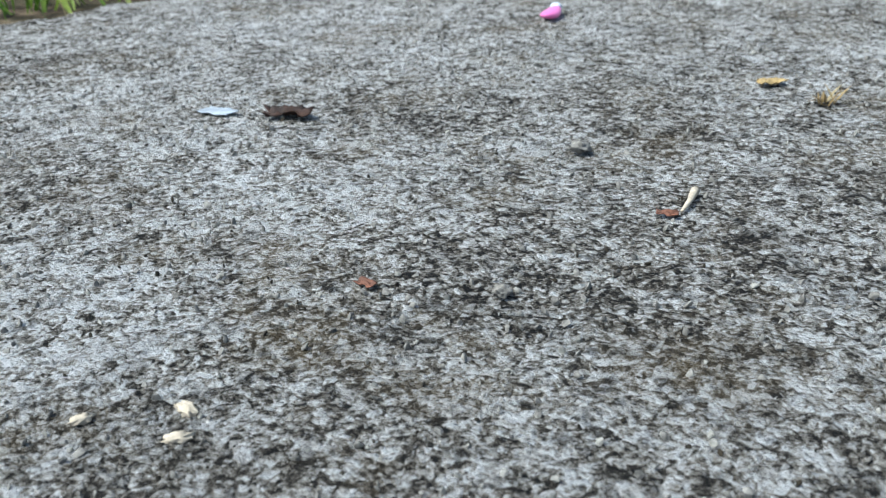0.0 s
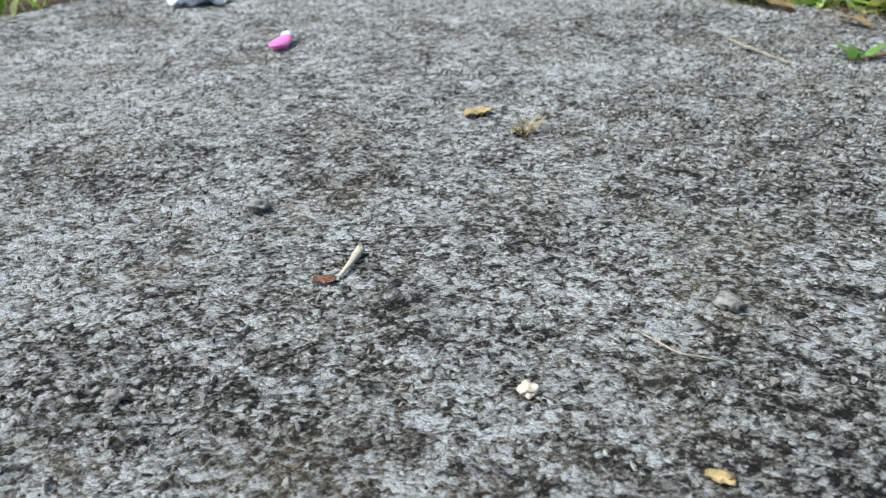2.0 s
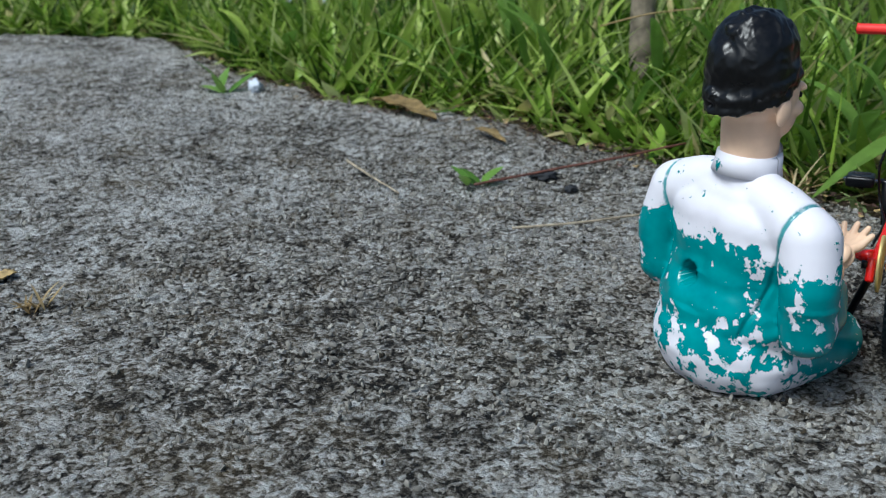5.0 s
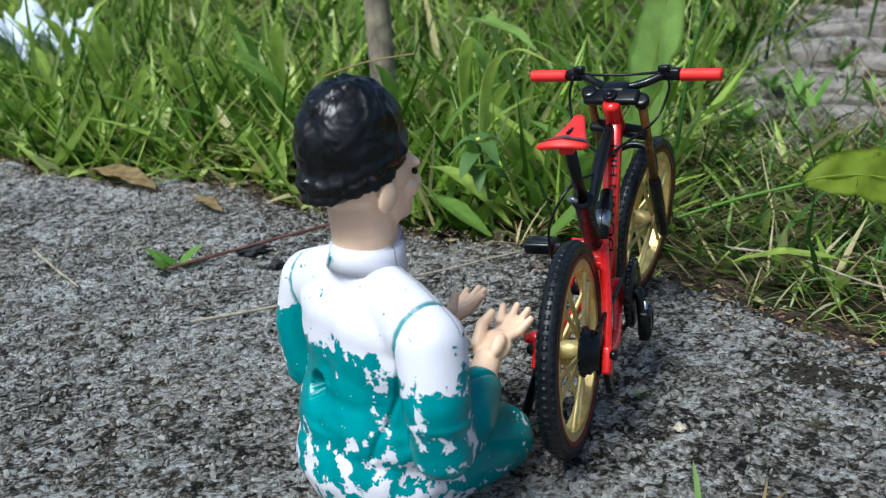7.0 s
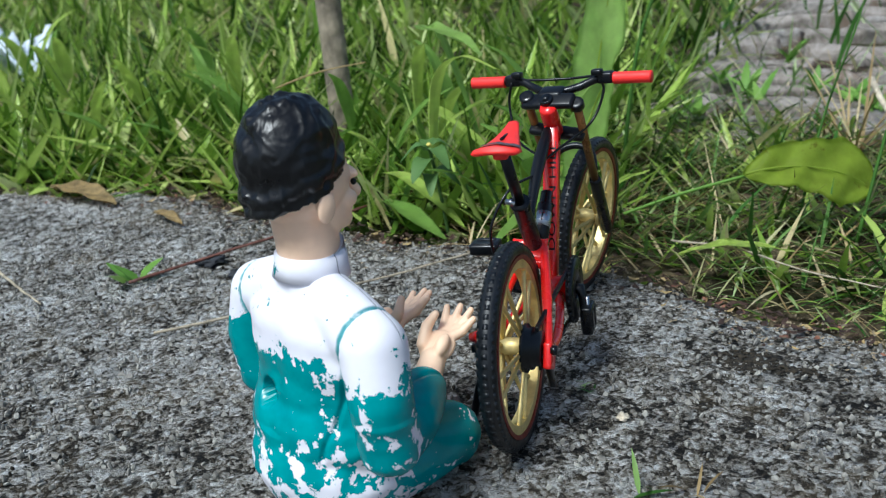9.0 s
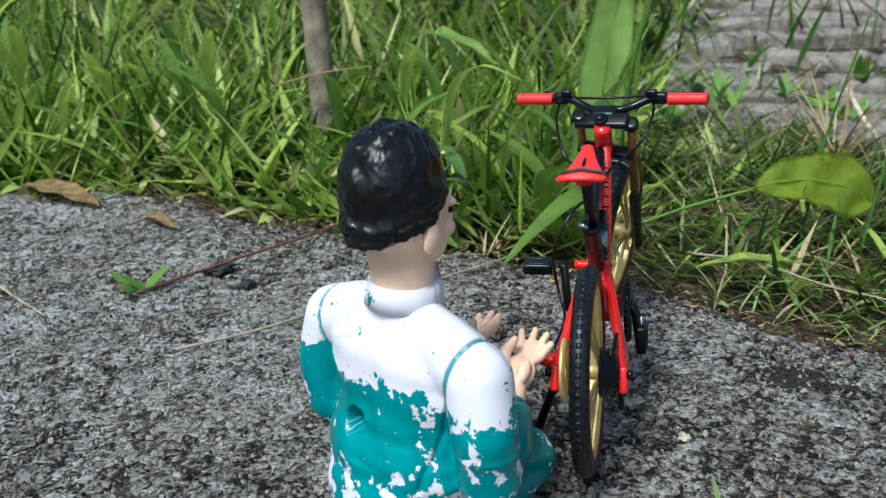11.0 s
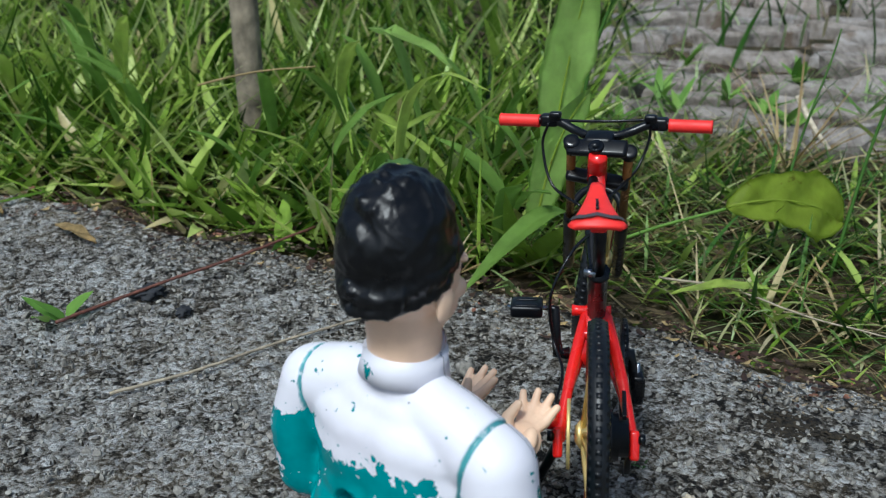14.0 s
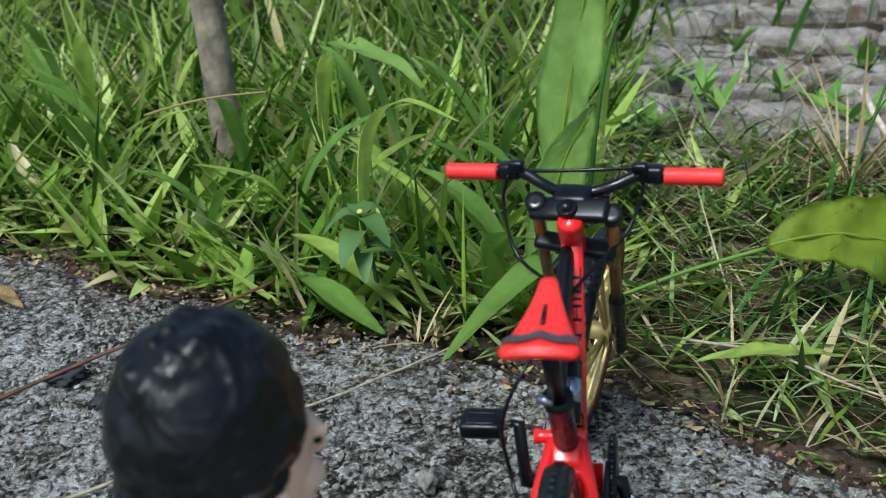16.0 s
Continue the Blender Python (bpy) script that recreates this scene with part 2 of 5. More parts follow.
CONCRETE = concrete_material()
SOIL = soil_material()
GRASS = leaf_material("fresh_grass", [(0.0, srgb("33521a")), (0.25, srgb("678a2e")), (0.52, srgb("9fbd4c")), (0.80, srgb("cbdf76")), (0.94, srgb("dfe8a0")), (0.97, srgb("dccf92")), (1.0, srgb("dccb9c"))])
FINE_GRASS = leaf_material("fine_grass", [(0.0, srgb("27461a")), (0.35, srgb("4f7a34")), (0.62, srgb("8fb062")), (0.80, srgb("c3d69a")), (0.9, srgb("c9bd8e")), (1.0, srgb("e6dab4"))])
STRAW = leaf_material("dry_straw", [(0.0, srgb("6d5a3c")), (0.5, srgb("a68f63")), (1.0, srgb("cdbd95"))], 0.7, 0.15)
BROAD = leaf_material("broad_leaf", [(0.0, srgb("a9c048")), (1.0, srgb("b6c950"))], 0.42, 0.5, 0.7)
WEED = leaf_material("weed_leaf", [(0.0, srgb("64903a")), (0.5, srgb("82a94c")), (1.0, srgb("a0c264"))], 0.45, 0.3)
DULL_WEED = leaf_material("dull_weed_leaf", [(0.0, srgb("4f7238")), (1.0, srgb("7b9a5c"))], 0.5, 0.25)
LIGHT_LEAF = leaf_material("light_leaf", [(0.0, srgb("b4d474")), (1.0, srgb("c2de86"))], 0.42, 0.5)
STONE_ROW = gap_material()
# grass greens darkened to paint the shade low between the blades
SHADED_UNDERGROWTH = leaf_material("shade_toned_undergrowth", [(0.0, srgb("14270d")), (0.6, srgb("33501e")), (0.92, srgb("5d7c3a")), (1.0, srgb("94855a"))], 0.5, 0.15)
STALK = leaf_material("dark_stalk", [(0.0, srgb("3f6424")), (1.0, srgb("567e33"))], 0.5, 0.1)
PEBBLE = plain("pebble", srgb("8a867e"), 0.9, 0, 0.35, 260, 0.0004)
PALE_CHIP = plain("pale_chip", srgb("cdbfa8"), 0.8, 0, 0.2, 300, 0.0003)
GREY_CHIP = plain("grey_chip", srgb("9c9990"), 0.9, 0, 0.25, 300, 0.0003)
DARK_STONE = plain("dark_stone", srgb("2c2e33"), 0.75, 0, 0.3, 260, 0.0004)
PINK = plain("pink_plastic", srgb("f27fc0"), 0.35, 0, 0.05)
WHITE_PAPER = plain("white_paper", srgb("d3dbe6"), 0.7, 0, 0.05, 120)
PALE_SCRAP = plain("faded_blue_paper", srgb("a9b2ba"), 0.8, 0, 0.2, 120)
BROWN_LEAF = plain("brown_dead_leaf", srgb("3a261c"), 0.8, 0, 0.4, 200, 0.0004)
OCHRE_LEAF = plain("ochre_dead_leaf", srgb("b39a68"), 0.75, 0, 0.3, 200, 0.0004)
RUST = plain("rusty_leaf", srgb("7d5340"), 0.8, 0, 0.35, 200, 0.0004)
DUST = plain("dry_earth_crumb", srgb("84765f"), 0.95, 0, 0.3, 200, 0.0004)
TWIG = plain("pale_twig", srgb("a89c86"), 0.8, 0, 0.3, 300, 0.0002)
RED_STEM = plain("reddish_stem", srgb("6d4437"), 0.6, 0, 0.3, 300, 0.0002)
BARK = plain("grey_bark", srgb("8f8370"), 0.9, 0, 0.35, 70, 0.002)
MOSS = plain("brown_moss", srgb("2f281c"), 0.95, 0, 0.4, 300, 0.001)
ROBE = robe_material()
SKIN = plain("pale_peach_plastic", srgb("fbd4b3"), 0.42, 0, 0.05, 90, 0.00004)
HAIR = plain("black_modelling_paste", srgb("0c0d10"), 0.33, 0, 0.3, 260, 0.00016, 0.4)
RED = plain("glossy_red_paint", srgb("e01b16"), 0.25, 0, 0.05, 160, 0.00002, 0.5, 0.4)
RED_RUBBER = plain("red_rubber", srgb("f0302a"), 0.5, 0, 0.06, 200)
BLACK = plain("black_plastic", srgb("0c0e12"), 0.30, 0, 0.2, 250, 0.00004, 0.4)
RUBBER = plain("black_rubber", srgb("0f1216"), 0.42, 0, 0.25, 400, 0.0001)
GOLD = plain("gold_plating", srgb("f0d994"), 0.5, 0.65, 0.1, 200, 0.00005)
RED_LINE = plain("dull_red_line", srgb("7d2a1c"), 0.5, 0, 0.25, 400)
BRONZE = plain("bronze_tube", srgb("8a6236"), 0.32, 0.6, 0.12, 200, 0.00003)
CHROME = plain("bright_metal", srgb("b9bcc0"), 0.25, 1.0, 0.1, 200, 0.00003)
GREY_BAND = plain("grey_band", srgb("4a4346"), 0.4, 0, 0.1)


# ---- mesh tools ----
def smooth(me):
    me.polygons.foreach_set("use_smooth", [True] * len(me.polygons))


def part(name, bm, mat, parent=None, label="", flat=False):
    """Links a bmesh as one mesh object, under its thing or part."""
    me = bpy.data.meshes.new(name)
    bmesh.ops.recalc_face_normals(bm, faces=bm.faces)
    bm.to_mesh(me)
    bm.free()
    me.materials.append(mat)
    if not flat:
        smooth(me)
    ob = new(name, me)
    if parent:
        ob.parent = parent
    if label:
        tagged(ob, label)
    return ob


def lathe_path(bm, pts, radii, sides=12, close=True):
    """A round tube along pts with a radius at each point."""
    pts = [Vector(p) for p in pts]
    rings = []
    side = None
    for i, p in enumerate(pts):
        d = (pts[min(i + 1, len(pts) - 1)] - pts[max(i - 1, 0)]).normalized()
        if side is None:
            side = d.orthogonal().normalized()
        side = (side - d * side.dot(d)).normalized()
        up = d.cross(side)
        r = radii[i] if isinstance(radii, (list, tuple)) else radii
        rings.append([bm.verts.new(p + side * (r * math.cos(a)) + up * (r * math.sin(a))) for a in (2 * math.pi * k / sides for k in range(sides))])
    for a, b in zip(rings, rings[1:]):
        for k in range(sides):
            bm.faces.new((a[k], a[(k + 1) % sides], b[(k + 1) % sides], b[k]))
    if close:
        bm.faces.new(rings[0][::-1])
        bm.faces.new(rings[-1])
    return bm


def curve_pts(ctrl, n=14):
    """A smooth line through the control points."""
    c = [Vector(p) for p in ctrl]
    c = [c[0] * 2 - c[1]] + c + [c[-1] * 2 - c[-2]]
    out = []
    for i in range(1, len(c) - 2):
        for k in range(n):
            s = k / n
            a, b, d, e = c[i - 1:i + 3]
            out.append(0.5 * ((2 * b) + (d - a) * s + (2 * a - 5 * b + 4 * d - e) * s * s + (3 * b - a - 3 * d + e) * s ** 3))
    out.append(c[-2])
    return out


def tube(pts, r, sides=12):
    return lathe_path(bmesh.new(), pts, r, sides)


def cable(ctrl, r=0.0005):
    return tube(curve_pts(ctrl, 8), r, 7)


def box(size, m=Matrix(), bev=0.0, bm=None):
    bm = bm or bmesh.new()
    got = bmesh.ops.create_cube(bm, size=1, matrix=m @ Matrix.Diagonal((*size, 1)))
    if bev:
        es = list({e for v in got["verts"] for e in v.link_edges})
        bmesh.ops.bevel(bm, geom=es, offset=bev, segments=2, affect='EDGES', profile=0.6)
    return bm


def disc_ring(r_out, r_in, width, sides=48, axis='X'):
    """A flat ring round the x axis with thickness."""
    bm = bmesh.new()
    rows_ = []
    for k in range(sides):
        a = 2 * math.pi * k / sides
        c, s = math.cos(a), math.sin(a)
        rows_.append([bm.verts.new((sx * width / 2, r * c, r * s)) for r, sx in ((r_out, -1), (r_out, 1), (r_in, 1), (r_in, -1))])
    for a, b in zip(rows_, rows_[1:] + rows_[:1]):
        for k in range(4):
            bm.faces.new((a[k], a[(k + 1) % 4], b[(k + 1) % 4], b[k]))
    return bm


def beam(a, b, wide, deep, bev=0.0006, up=(1, 0, 0)):
    """A rounded bar from a to b; wide lies along up."""
    a, b = Vector(a), Vector(b)
    d = b - a
    z = d.normalized()
    x = (Vector(up) - z * Vector(up).dot(z)).normalized()
    y = z.cross(x)
    m = Matrix((x, y, z)).transposed().to_4x4()
    m.translation = (a + b) / 2
    return box((wide, deep, d.length), m, bev)


def lump(bm, loc, r, squash=(1, 1, 1), amp=0.3, freq=1.4, seed=0.0, level=2):
    got = bmesh.ops.create_icosphere(bm, subdivisions=level, radius=1)
    for v in got["verts"]:
        n = noise.noise(v.co * freq + Vector((seed, seed * 1.7, -seed)))
        v.co = Vector(loc) + Vector([c * s * r * (1 + amp * n) for c, s in zip(v.co, squash)])
    return bm


def leaf_blade(bm, line, width, fold=0.25, tip=0.9, face=None, wave=0.0, ribs=1):
    """A tapering leaf along line, folded at its middle rib. width: widest; tip: where along it starts to narrow."""
    n = len(line) - 1
    rows_ = []
    for i, p in enumerate(line):
        s = i / n
        d = (line[min(i + 1, n)] - line[max(i - 1, 0)]).normalized()
        side = d.cross(face or Vector((0, 0, 1)))
        side = side.normalized() if side.length > 1e-4 else Vector((1, 0, 0))
        up = side.cross(d)
        w = width * 0.5 * min(1, (0.35 + s / 0.3)) * (1 if s < tip else max(0.02, (1 - s) / (1 - tip)) ** 0.6)
        lift = up * (w * fold)
        wob = up * (wave * math.sin(s * 17 + p.x * 90))
        rows_.append([bm.verts.new(p - side * w + lift + wob), bm.verts.new(p), bm.verts.new(p + side * w + lift - wob)])
    for a, b in zip(rows_, rows_[1:]):
        bm.faces.new((a[0], a[1], b[1], b[0]))
        bm.faces.new((a[1], a[2], b[2], b[1]))


# ---- ground ----
EDGE = [(-1.5, 0.40), (-0.82, 0.34), (-0.68, 0.38), (-0.52, 0.30), (-0.40, 0.245), (-0.30, 0.256), (-0.197, 0.222), (-0.147, 0.204), (-0.07, 0.184), (0.013, 0.160), (0.049, 0.137), (0.107, 0.111), (0.25, 0.07), (0.6, 0.0), (2.0, -0.2)]


def edge_y(x):
    for (a, b), (c, d) in zip(EDGE, EDGE[1:]):
        if a <= x <= c:
            y = b + (d - b) * (x - a) / (c - a)
            break
    else:
        y = EDGE[-1][1]
    return y + 0.012 * noise.noise(Vector((x * 22, 3.1, 0))) + 0.006 * noise.noise(Vector((x * 70, 1.1, 0)))


def edge_x(y):
    return -0.835 + 0.02 * noise.noise(Vector((2.2, y * 14, 0)))


def on_concrete(x, y):
    return edge_x(y) < x < 1.0 and y < edge_y(x)


def build_ground():
    bm = bmesh.new()
    ring_r = [0, 0.3, 0.6, 0.9, 1.3, 2, 4, 10, 40, 400, 3000]
    prev = [bm.verts.new((0, 0.3, -0.011))]
    for r in ring_r[1:]:
        cur = []
        for k in range(64):
            a = 2 * math.pi * k / 64
            x, y = r * math.cos(a), 0.3 + r * math.sin(a)
            cur.append(bm.verts.new((x, y, -0.011 + (0.004 * noise.noise(Vector((x * 9, y * 9, 0))) if r < 5 else 0))))
        for k in range(64):
            if len(prev) == 1:
                bm.faces.new((prev[0], cur[k], cur[(k + 1) % 64]))
            else:
                bm.faces.new((prev[k], cur[k], cur[(k + 1) % 64], prev[(k + 1) % 64]))
        prev = cur
    tagged(part("ground", bm, SOIL), kind="structure")


def build_concrete():
    """The slab: fine in the stretch that is passed close by, with a worn, crumbling rim towards the grass."""
    xs = np.unique(np.concatenate([np.linspace(-0.87, -0.62, 60), np.linspace(-0.62, 0.16, 312), np.linspace(0.16, 0.6, 60), np.linspace(0.6, 1.6, 12)]))
    rows_ = 330
    vs, fs = [], []
    for x in xs:
        top = edge_y(float(x))
        for j in range(rows_):
            s = j / (rows_ - 1)
            y = top - 1.25 * (s ** 1.25)
            px, py = float(x), float(y)
            left = edge_x(py)
            if px < left:
                px = left
            p = Vector((px, py, 0))
            z = 0.0011 * noise.noise(p * 60) + 0.0009 * noise.noise(p * 170) + 0.0012 * noise.noise(p * 14)
            rim = min(top - py, px - left)
            z -= 0.012 * max(0, 1 - rim / 0.012) ** 2
            vs.append((px, py, z - 0.0004))
    nx = len(xs)
    for i in range(nx - 1):
        for j in range(rows_ - 1):
            a = i * rows_ + j
            fs.append((a, a + 1, a + rows_ + 1, a + rows_))
    me = bpy.data.meshes.new("pavement")
    me.from_pydata(vs, [], fs)
    me.materials.append(CONCRETE)
    smooth(me)
    tagged(new("pavement", me), "weathered grey concrete slab with pale aggregate and dark lichen", "concrete slab", kind="structure")


build_ground()
build_concrete()


# ---- grass ----
def grass_line(x, y, length, lean, turn, bend, n=5, z=-0.008):
    d = Vector((math.cos(turn), math.sin(turn), 0))
    pts, p, a = [], Vector((x, y, z)), lean
    for i in range(n + 1):
        pts.append(p.copy())
        p = p + (d * math.sin(a) + Vector((0, 0, math.cos(a)))) * (length / n)
        a += bend / n
    return pts


def meadow(name, label, mat, count, area, lengths, widths, rng, lean=(0.1, 0.9), bend=(0.2, 1.2), keep=None, fold=0.3, segs=5):
    bm_v, bm_f = [], []
    made = 0
    while made < count:
        x, y = rng.uniform(area[0], area[1]), rng.uniform(area[2], area[3])
        if on_concrete(x, y - 0.004) or (keep and not keep(x, y, rng)):
            continue
        made += 1
        length, width = rng.uniform(*lengths), rng.uniform(*widths)
        clump = noise.noise(Vector((x * 9, y * 9, 5)))
        length *= 1 + 0.35 * clump
        turn, tilt = rng.uniform(0, 2 * math.pi), rng.uniform(*lean)
        pick = rng.random()
        if pick < 0.25:
            turn = rng.gauss(-1.4, 0.7)
        elif pick < 0.65:
            turn = rng.choice((0, math.pi)) + rng.gauss(-0.1, 0.5)
        if y - edge_y(x) < 0.035 and math.sin(turn) < 0.1:
            length *= 0.5
        if x > -0.02:
            length *= max(0.4, min(1, 0.3 + (y - edge_y(x)) / 0.06))
        line = grass_line(x, y, length, tilt, turn, min(rng.uniform(*bend), 1.75 - tilt), segs)
        base = len(bm_v)
        roll = rng.uniform(-0.5, 0.5)
        for i, p in enumerate(line):
            s = i / segs
            d = (line[min(i + 1, segs)] - line[max(i - 1, 0)]).normalized()
            side = d.cross(Vector((math.sin(roll), math.cos(roll) * 0.3, 1)))
            side = side.normalized() if side.length > 1e-4 else Vector((1, 0, 0))
            up = side.cross(d)
            w = width * 0.5 * min(1, 0.45 + s * 1.8) * max(0.03, (1 - s ** 2.4))
            p = Vector((p.x, p.y, max(p.z, 0.002 if on_concrete(p.x, p.y) else -0.008)))
            bm_v += [p - side * w + up * (w * fold), p, p + side * w + up * (w * fold)]
        for i in range(segs):
            a = base + 3 * i
            bm_f += [(a, a + 1, a + 4, a + 3), (a + 1, a + 2, a + 5, a + 4)]
    me = bpy.data.meshes.new(name)
    me.from_pydata([tuple(v) for v in bm_v], [], bm_f)
    me.materials.append(mat)
    smooth(me)
    return tagged(new(name, me), label, "grass", kind="stuff")


def path_gap(x, y):
    """Where the row of stones lies bare among the grass."""
    return 0.0 + 0.1 * (y - 0.45) < x < 0.75 and 0.40 + 0.1 * noise.noise(Vector((x * 9, 0, 3))) < y < 0.95


def lush(x, y, rng):
    right = max(0, min(1, (x + 0.055 - 0.12 * (y - 0.3)) / 0.06))
    if x > 0.0 and y < 0.27:
        return False
    return rng.random() > right * 0.985 and not path_gap(x, y)


def right_side(x, y, rng):
    left = max(0, min(1, (0.02 - x) / 0.10))
    if path_gap(x, y):
        return rng.random() < 0.30
    return rng.random() > left


rng = random.Random(11)
meadow("grass", "lush green broad-bladed grass along the concrete edge", GRASS, 3000, (-1.0, 0.10, 0.12, 0.50), (0.034, 0.070), (0.0055, 0.0115), rng, (0.6, 1.45), (-0.3, 0.4), lush)
meadow("grass", "slender green grass blades crossing in the verge", GRASS, 2000, (-1.0, 0.10, 0.15, 0.60), (0.050, 0.110), (0.0018, 0.0042), rng, (0.35, 1.35), (-0.25, 0.45), lush)
meadow("grass", "lush green grass standing behind the verge", GRASS, 4200, (-1.5, 0.12, 0.45, 1.5), (0.05, 0.105), (0.004, 0.010), rng, (0.4, 1.4), (-0.2, 0.5), lush)
meadow("grass", "short green grass at the far rim of the slab", GRASS, 1500, (-1.35, -0.83, -0.8, 0.5), (0.03, 0.08), (0.003, 0.007), rng, (0.1, 0.9), (0.1, 1.2))
# low blades whose dark colour deepens the shaded gaps of the verge
meadow("grass", "low undergrowth of grass in the verge, darkened for shade", SHADED_UNDERGROWTH, 3000, (-1.0, 0.12, 0.12, 0.8), (0.02, 0.06), (0.0015, 0.0045), rng, (0.3, 1.4), (0.2, 1.2), lush, segs=4)
meadow("grass", "short fine grass mixed with dry straw", FINE_GRASS, 6500, (-0.06, 0.9, 0.02, 0.62), (0.016, 0.050), (0.0010, 0.0028), rng, (0.5, 1.5), (-0.2, 0.8), right_side, segs=4)
meadow("grass", "thin grass growing beyond the stones", FINE_GRASS, 2600, (0.0, 1.2, 0.6, 1.8), (0.03, 0.09), (0.002, 0.006), rng, (0.1, 0.9), (0.2, 1.0), right_side, segs=4)
meadow("grass", "low green grass leaves among the straw", GRASS, 2200, (-0.05, 0.5, 0.05, 0.45), (0.016, 0.042), (0.002, 0.0055), rng, (0.6, 1.45), (0.0, 0.8), right_side, segs=4)
meadow("straw", "dry beige straw lying in the grass", STRAW, 1800, (-0.25, 0.6, 0.05, 0.5), (0.03, 0.08), (0.0007, 0.0018), rng, (1.0, 1.6), (-0.2, 0.3), right_side, 0.1, 4)
meadow("straw", "dry straw at the foot of the grass", STRAW, 700, (-0.9, 0.1, 0.14, 0.4), (0.02, 0.06), (0.0006, 0.0016), rng, (0.9, 1.6), (-0.1, 0.3), None, 0.1, 4)


# ---- row of flat stones beyond the grass ----
def build_stones():
    path = tagged(new("stone_path"), "row of flat weathered grey stones set in the ground", "stone path", kind="structure")
    r = random.Random(4)
    for k in range(20):
        y = 0.41 + k * 0.029
        x = -0.035 + 0.1 * (y - 0.45) + r.uniform(0, 0.05)
        while x < 0.72:
            w, dp = r.uniform(0.03, 0.13), r.uniform(0.016, 0.036)
            bm = box((w, dp, 0.03), Matrix.Translation((0, 0, 0)), 0.003)
            bmesh.ops.subdivide_edges(bm, edges=bm.edges, cuts=3, use_grid_fill=True)
            s = r.uniform(0, 90)
            for v in bm.verts:
                q = Vector((v.co.x * 22 + s, v.co.y * 60, v.co.z * 20))
                v.co += Vector((0.013 * noise.noise(q), 0.008 * noise.noise(q + Vector((9, 3, 1))), 0.006 * noise.noise(q + Vector((2, 8, 4)))))
            st = part("stone", bm, STONE_ROW, path, flat=True)
            st.matrix_basis = pose(x + w / 2, y + r.uniform(-0.012, 0.012), -0.0175 + r.uniform(-0.008, 0.005), r.uniform(-8, 8), r.uniform(-4, 4), r.uniform(-12, 12))
            x += w + r.uniform(0.0, 0.03)


build_stones()


# ---- bicycle ----
BIKE = new("toy_bicycle")
tagged(BIKE, "red and black toy downhill bicycle with gold wheels on its kickstand", "toy bicycle")
REAR, FRONT, RAD = Vector((0, 0.016, 0.0335)), Vector((0.001, 0.139, 0.0335)), 0.034
HEAD = Vector((0, 0.0935, 0.088))
STEER = Matrix.Translation(HEAD) @ Matrix.Rotation(radians(-12), 4, (Vector((0, 0.043, -0.056))).normalized() * -1) @ Matrix.Translation(-HEAD)


BARS = Matrix.Translation(HEAD) @ Matrix.Rotation(radians(-12), 4, 'Z') @ Matrix.Rotation(radians(-1.5), 4, 'Y') @ Matrix.Translation(-HEAD)


def bike(name, bm, mat, label="", parent=BIKE, steer=False):
    if steer:
        bm.transform(BARS if steer == 'bars' else STEER)
    return part(name, bm, mat, parent, label)


def small_box(bm, size, m):
    vs = [bm.verts.new(m @ Vector((x * size[0] / 2, y * size[1] / 2, z * size[2] / 2))) for x in (-1, 1) for y in (-1, 1) for z in (-1, 1)]
    for f in ((0, 1, 3, 2), (4, 6, 7, 5), (0, 4, 5, 1), (2, 3, 7, 6), (0, 2, 6, 4), (1, 5, 7, 3)):
        bm.faces.new([vs[i] for i in f])


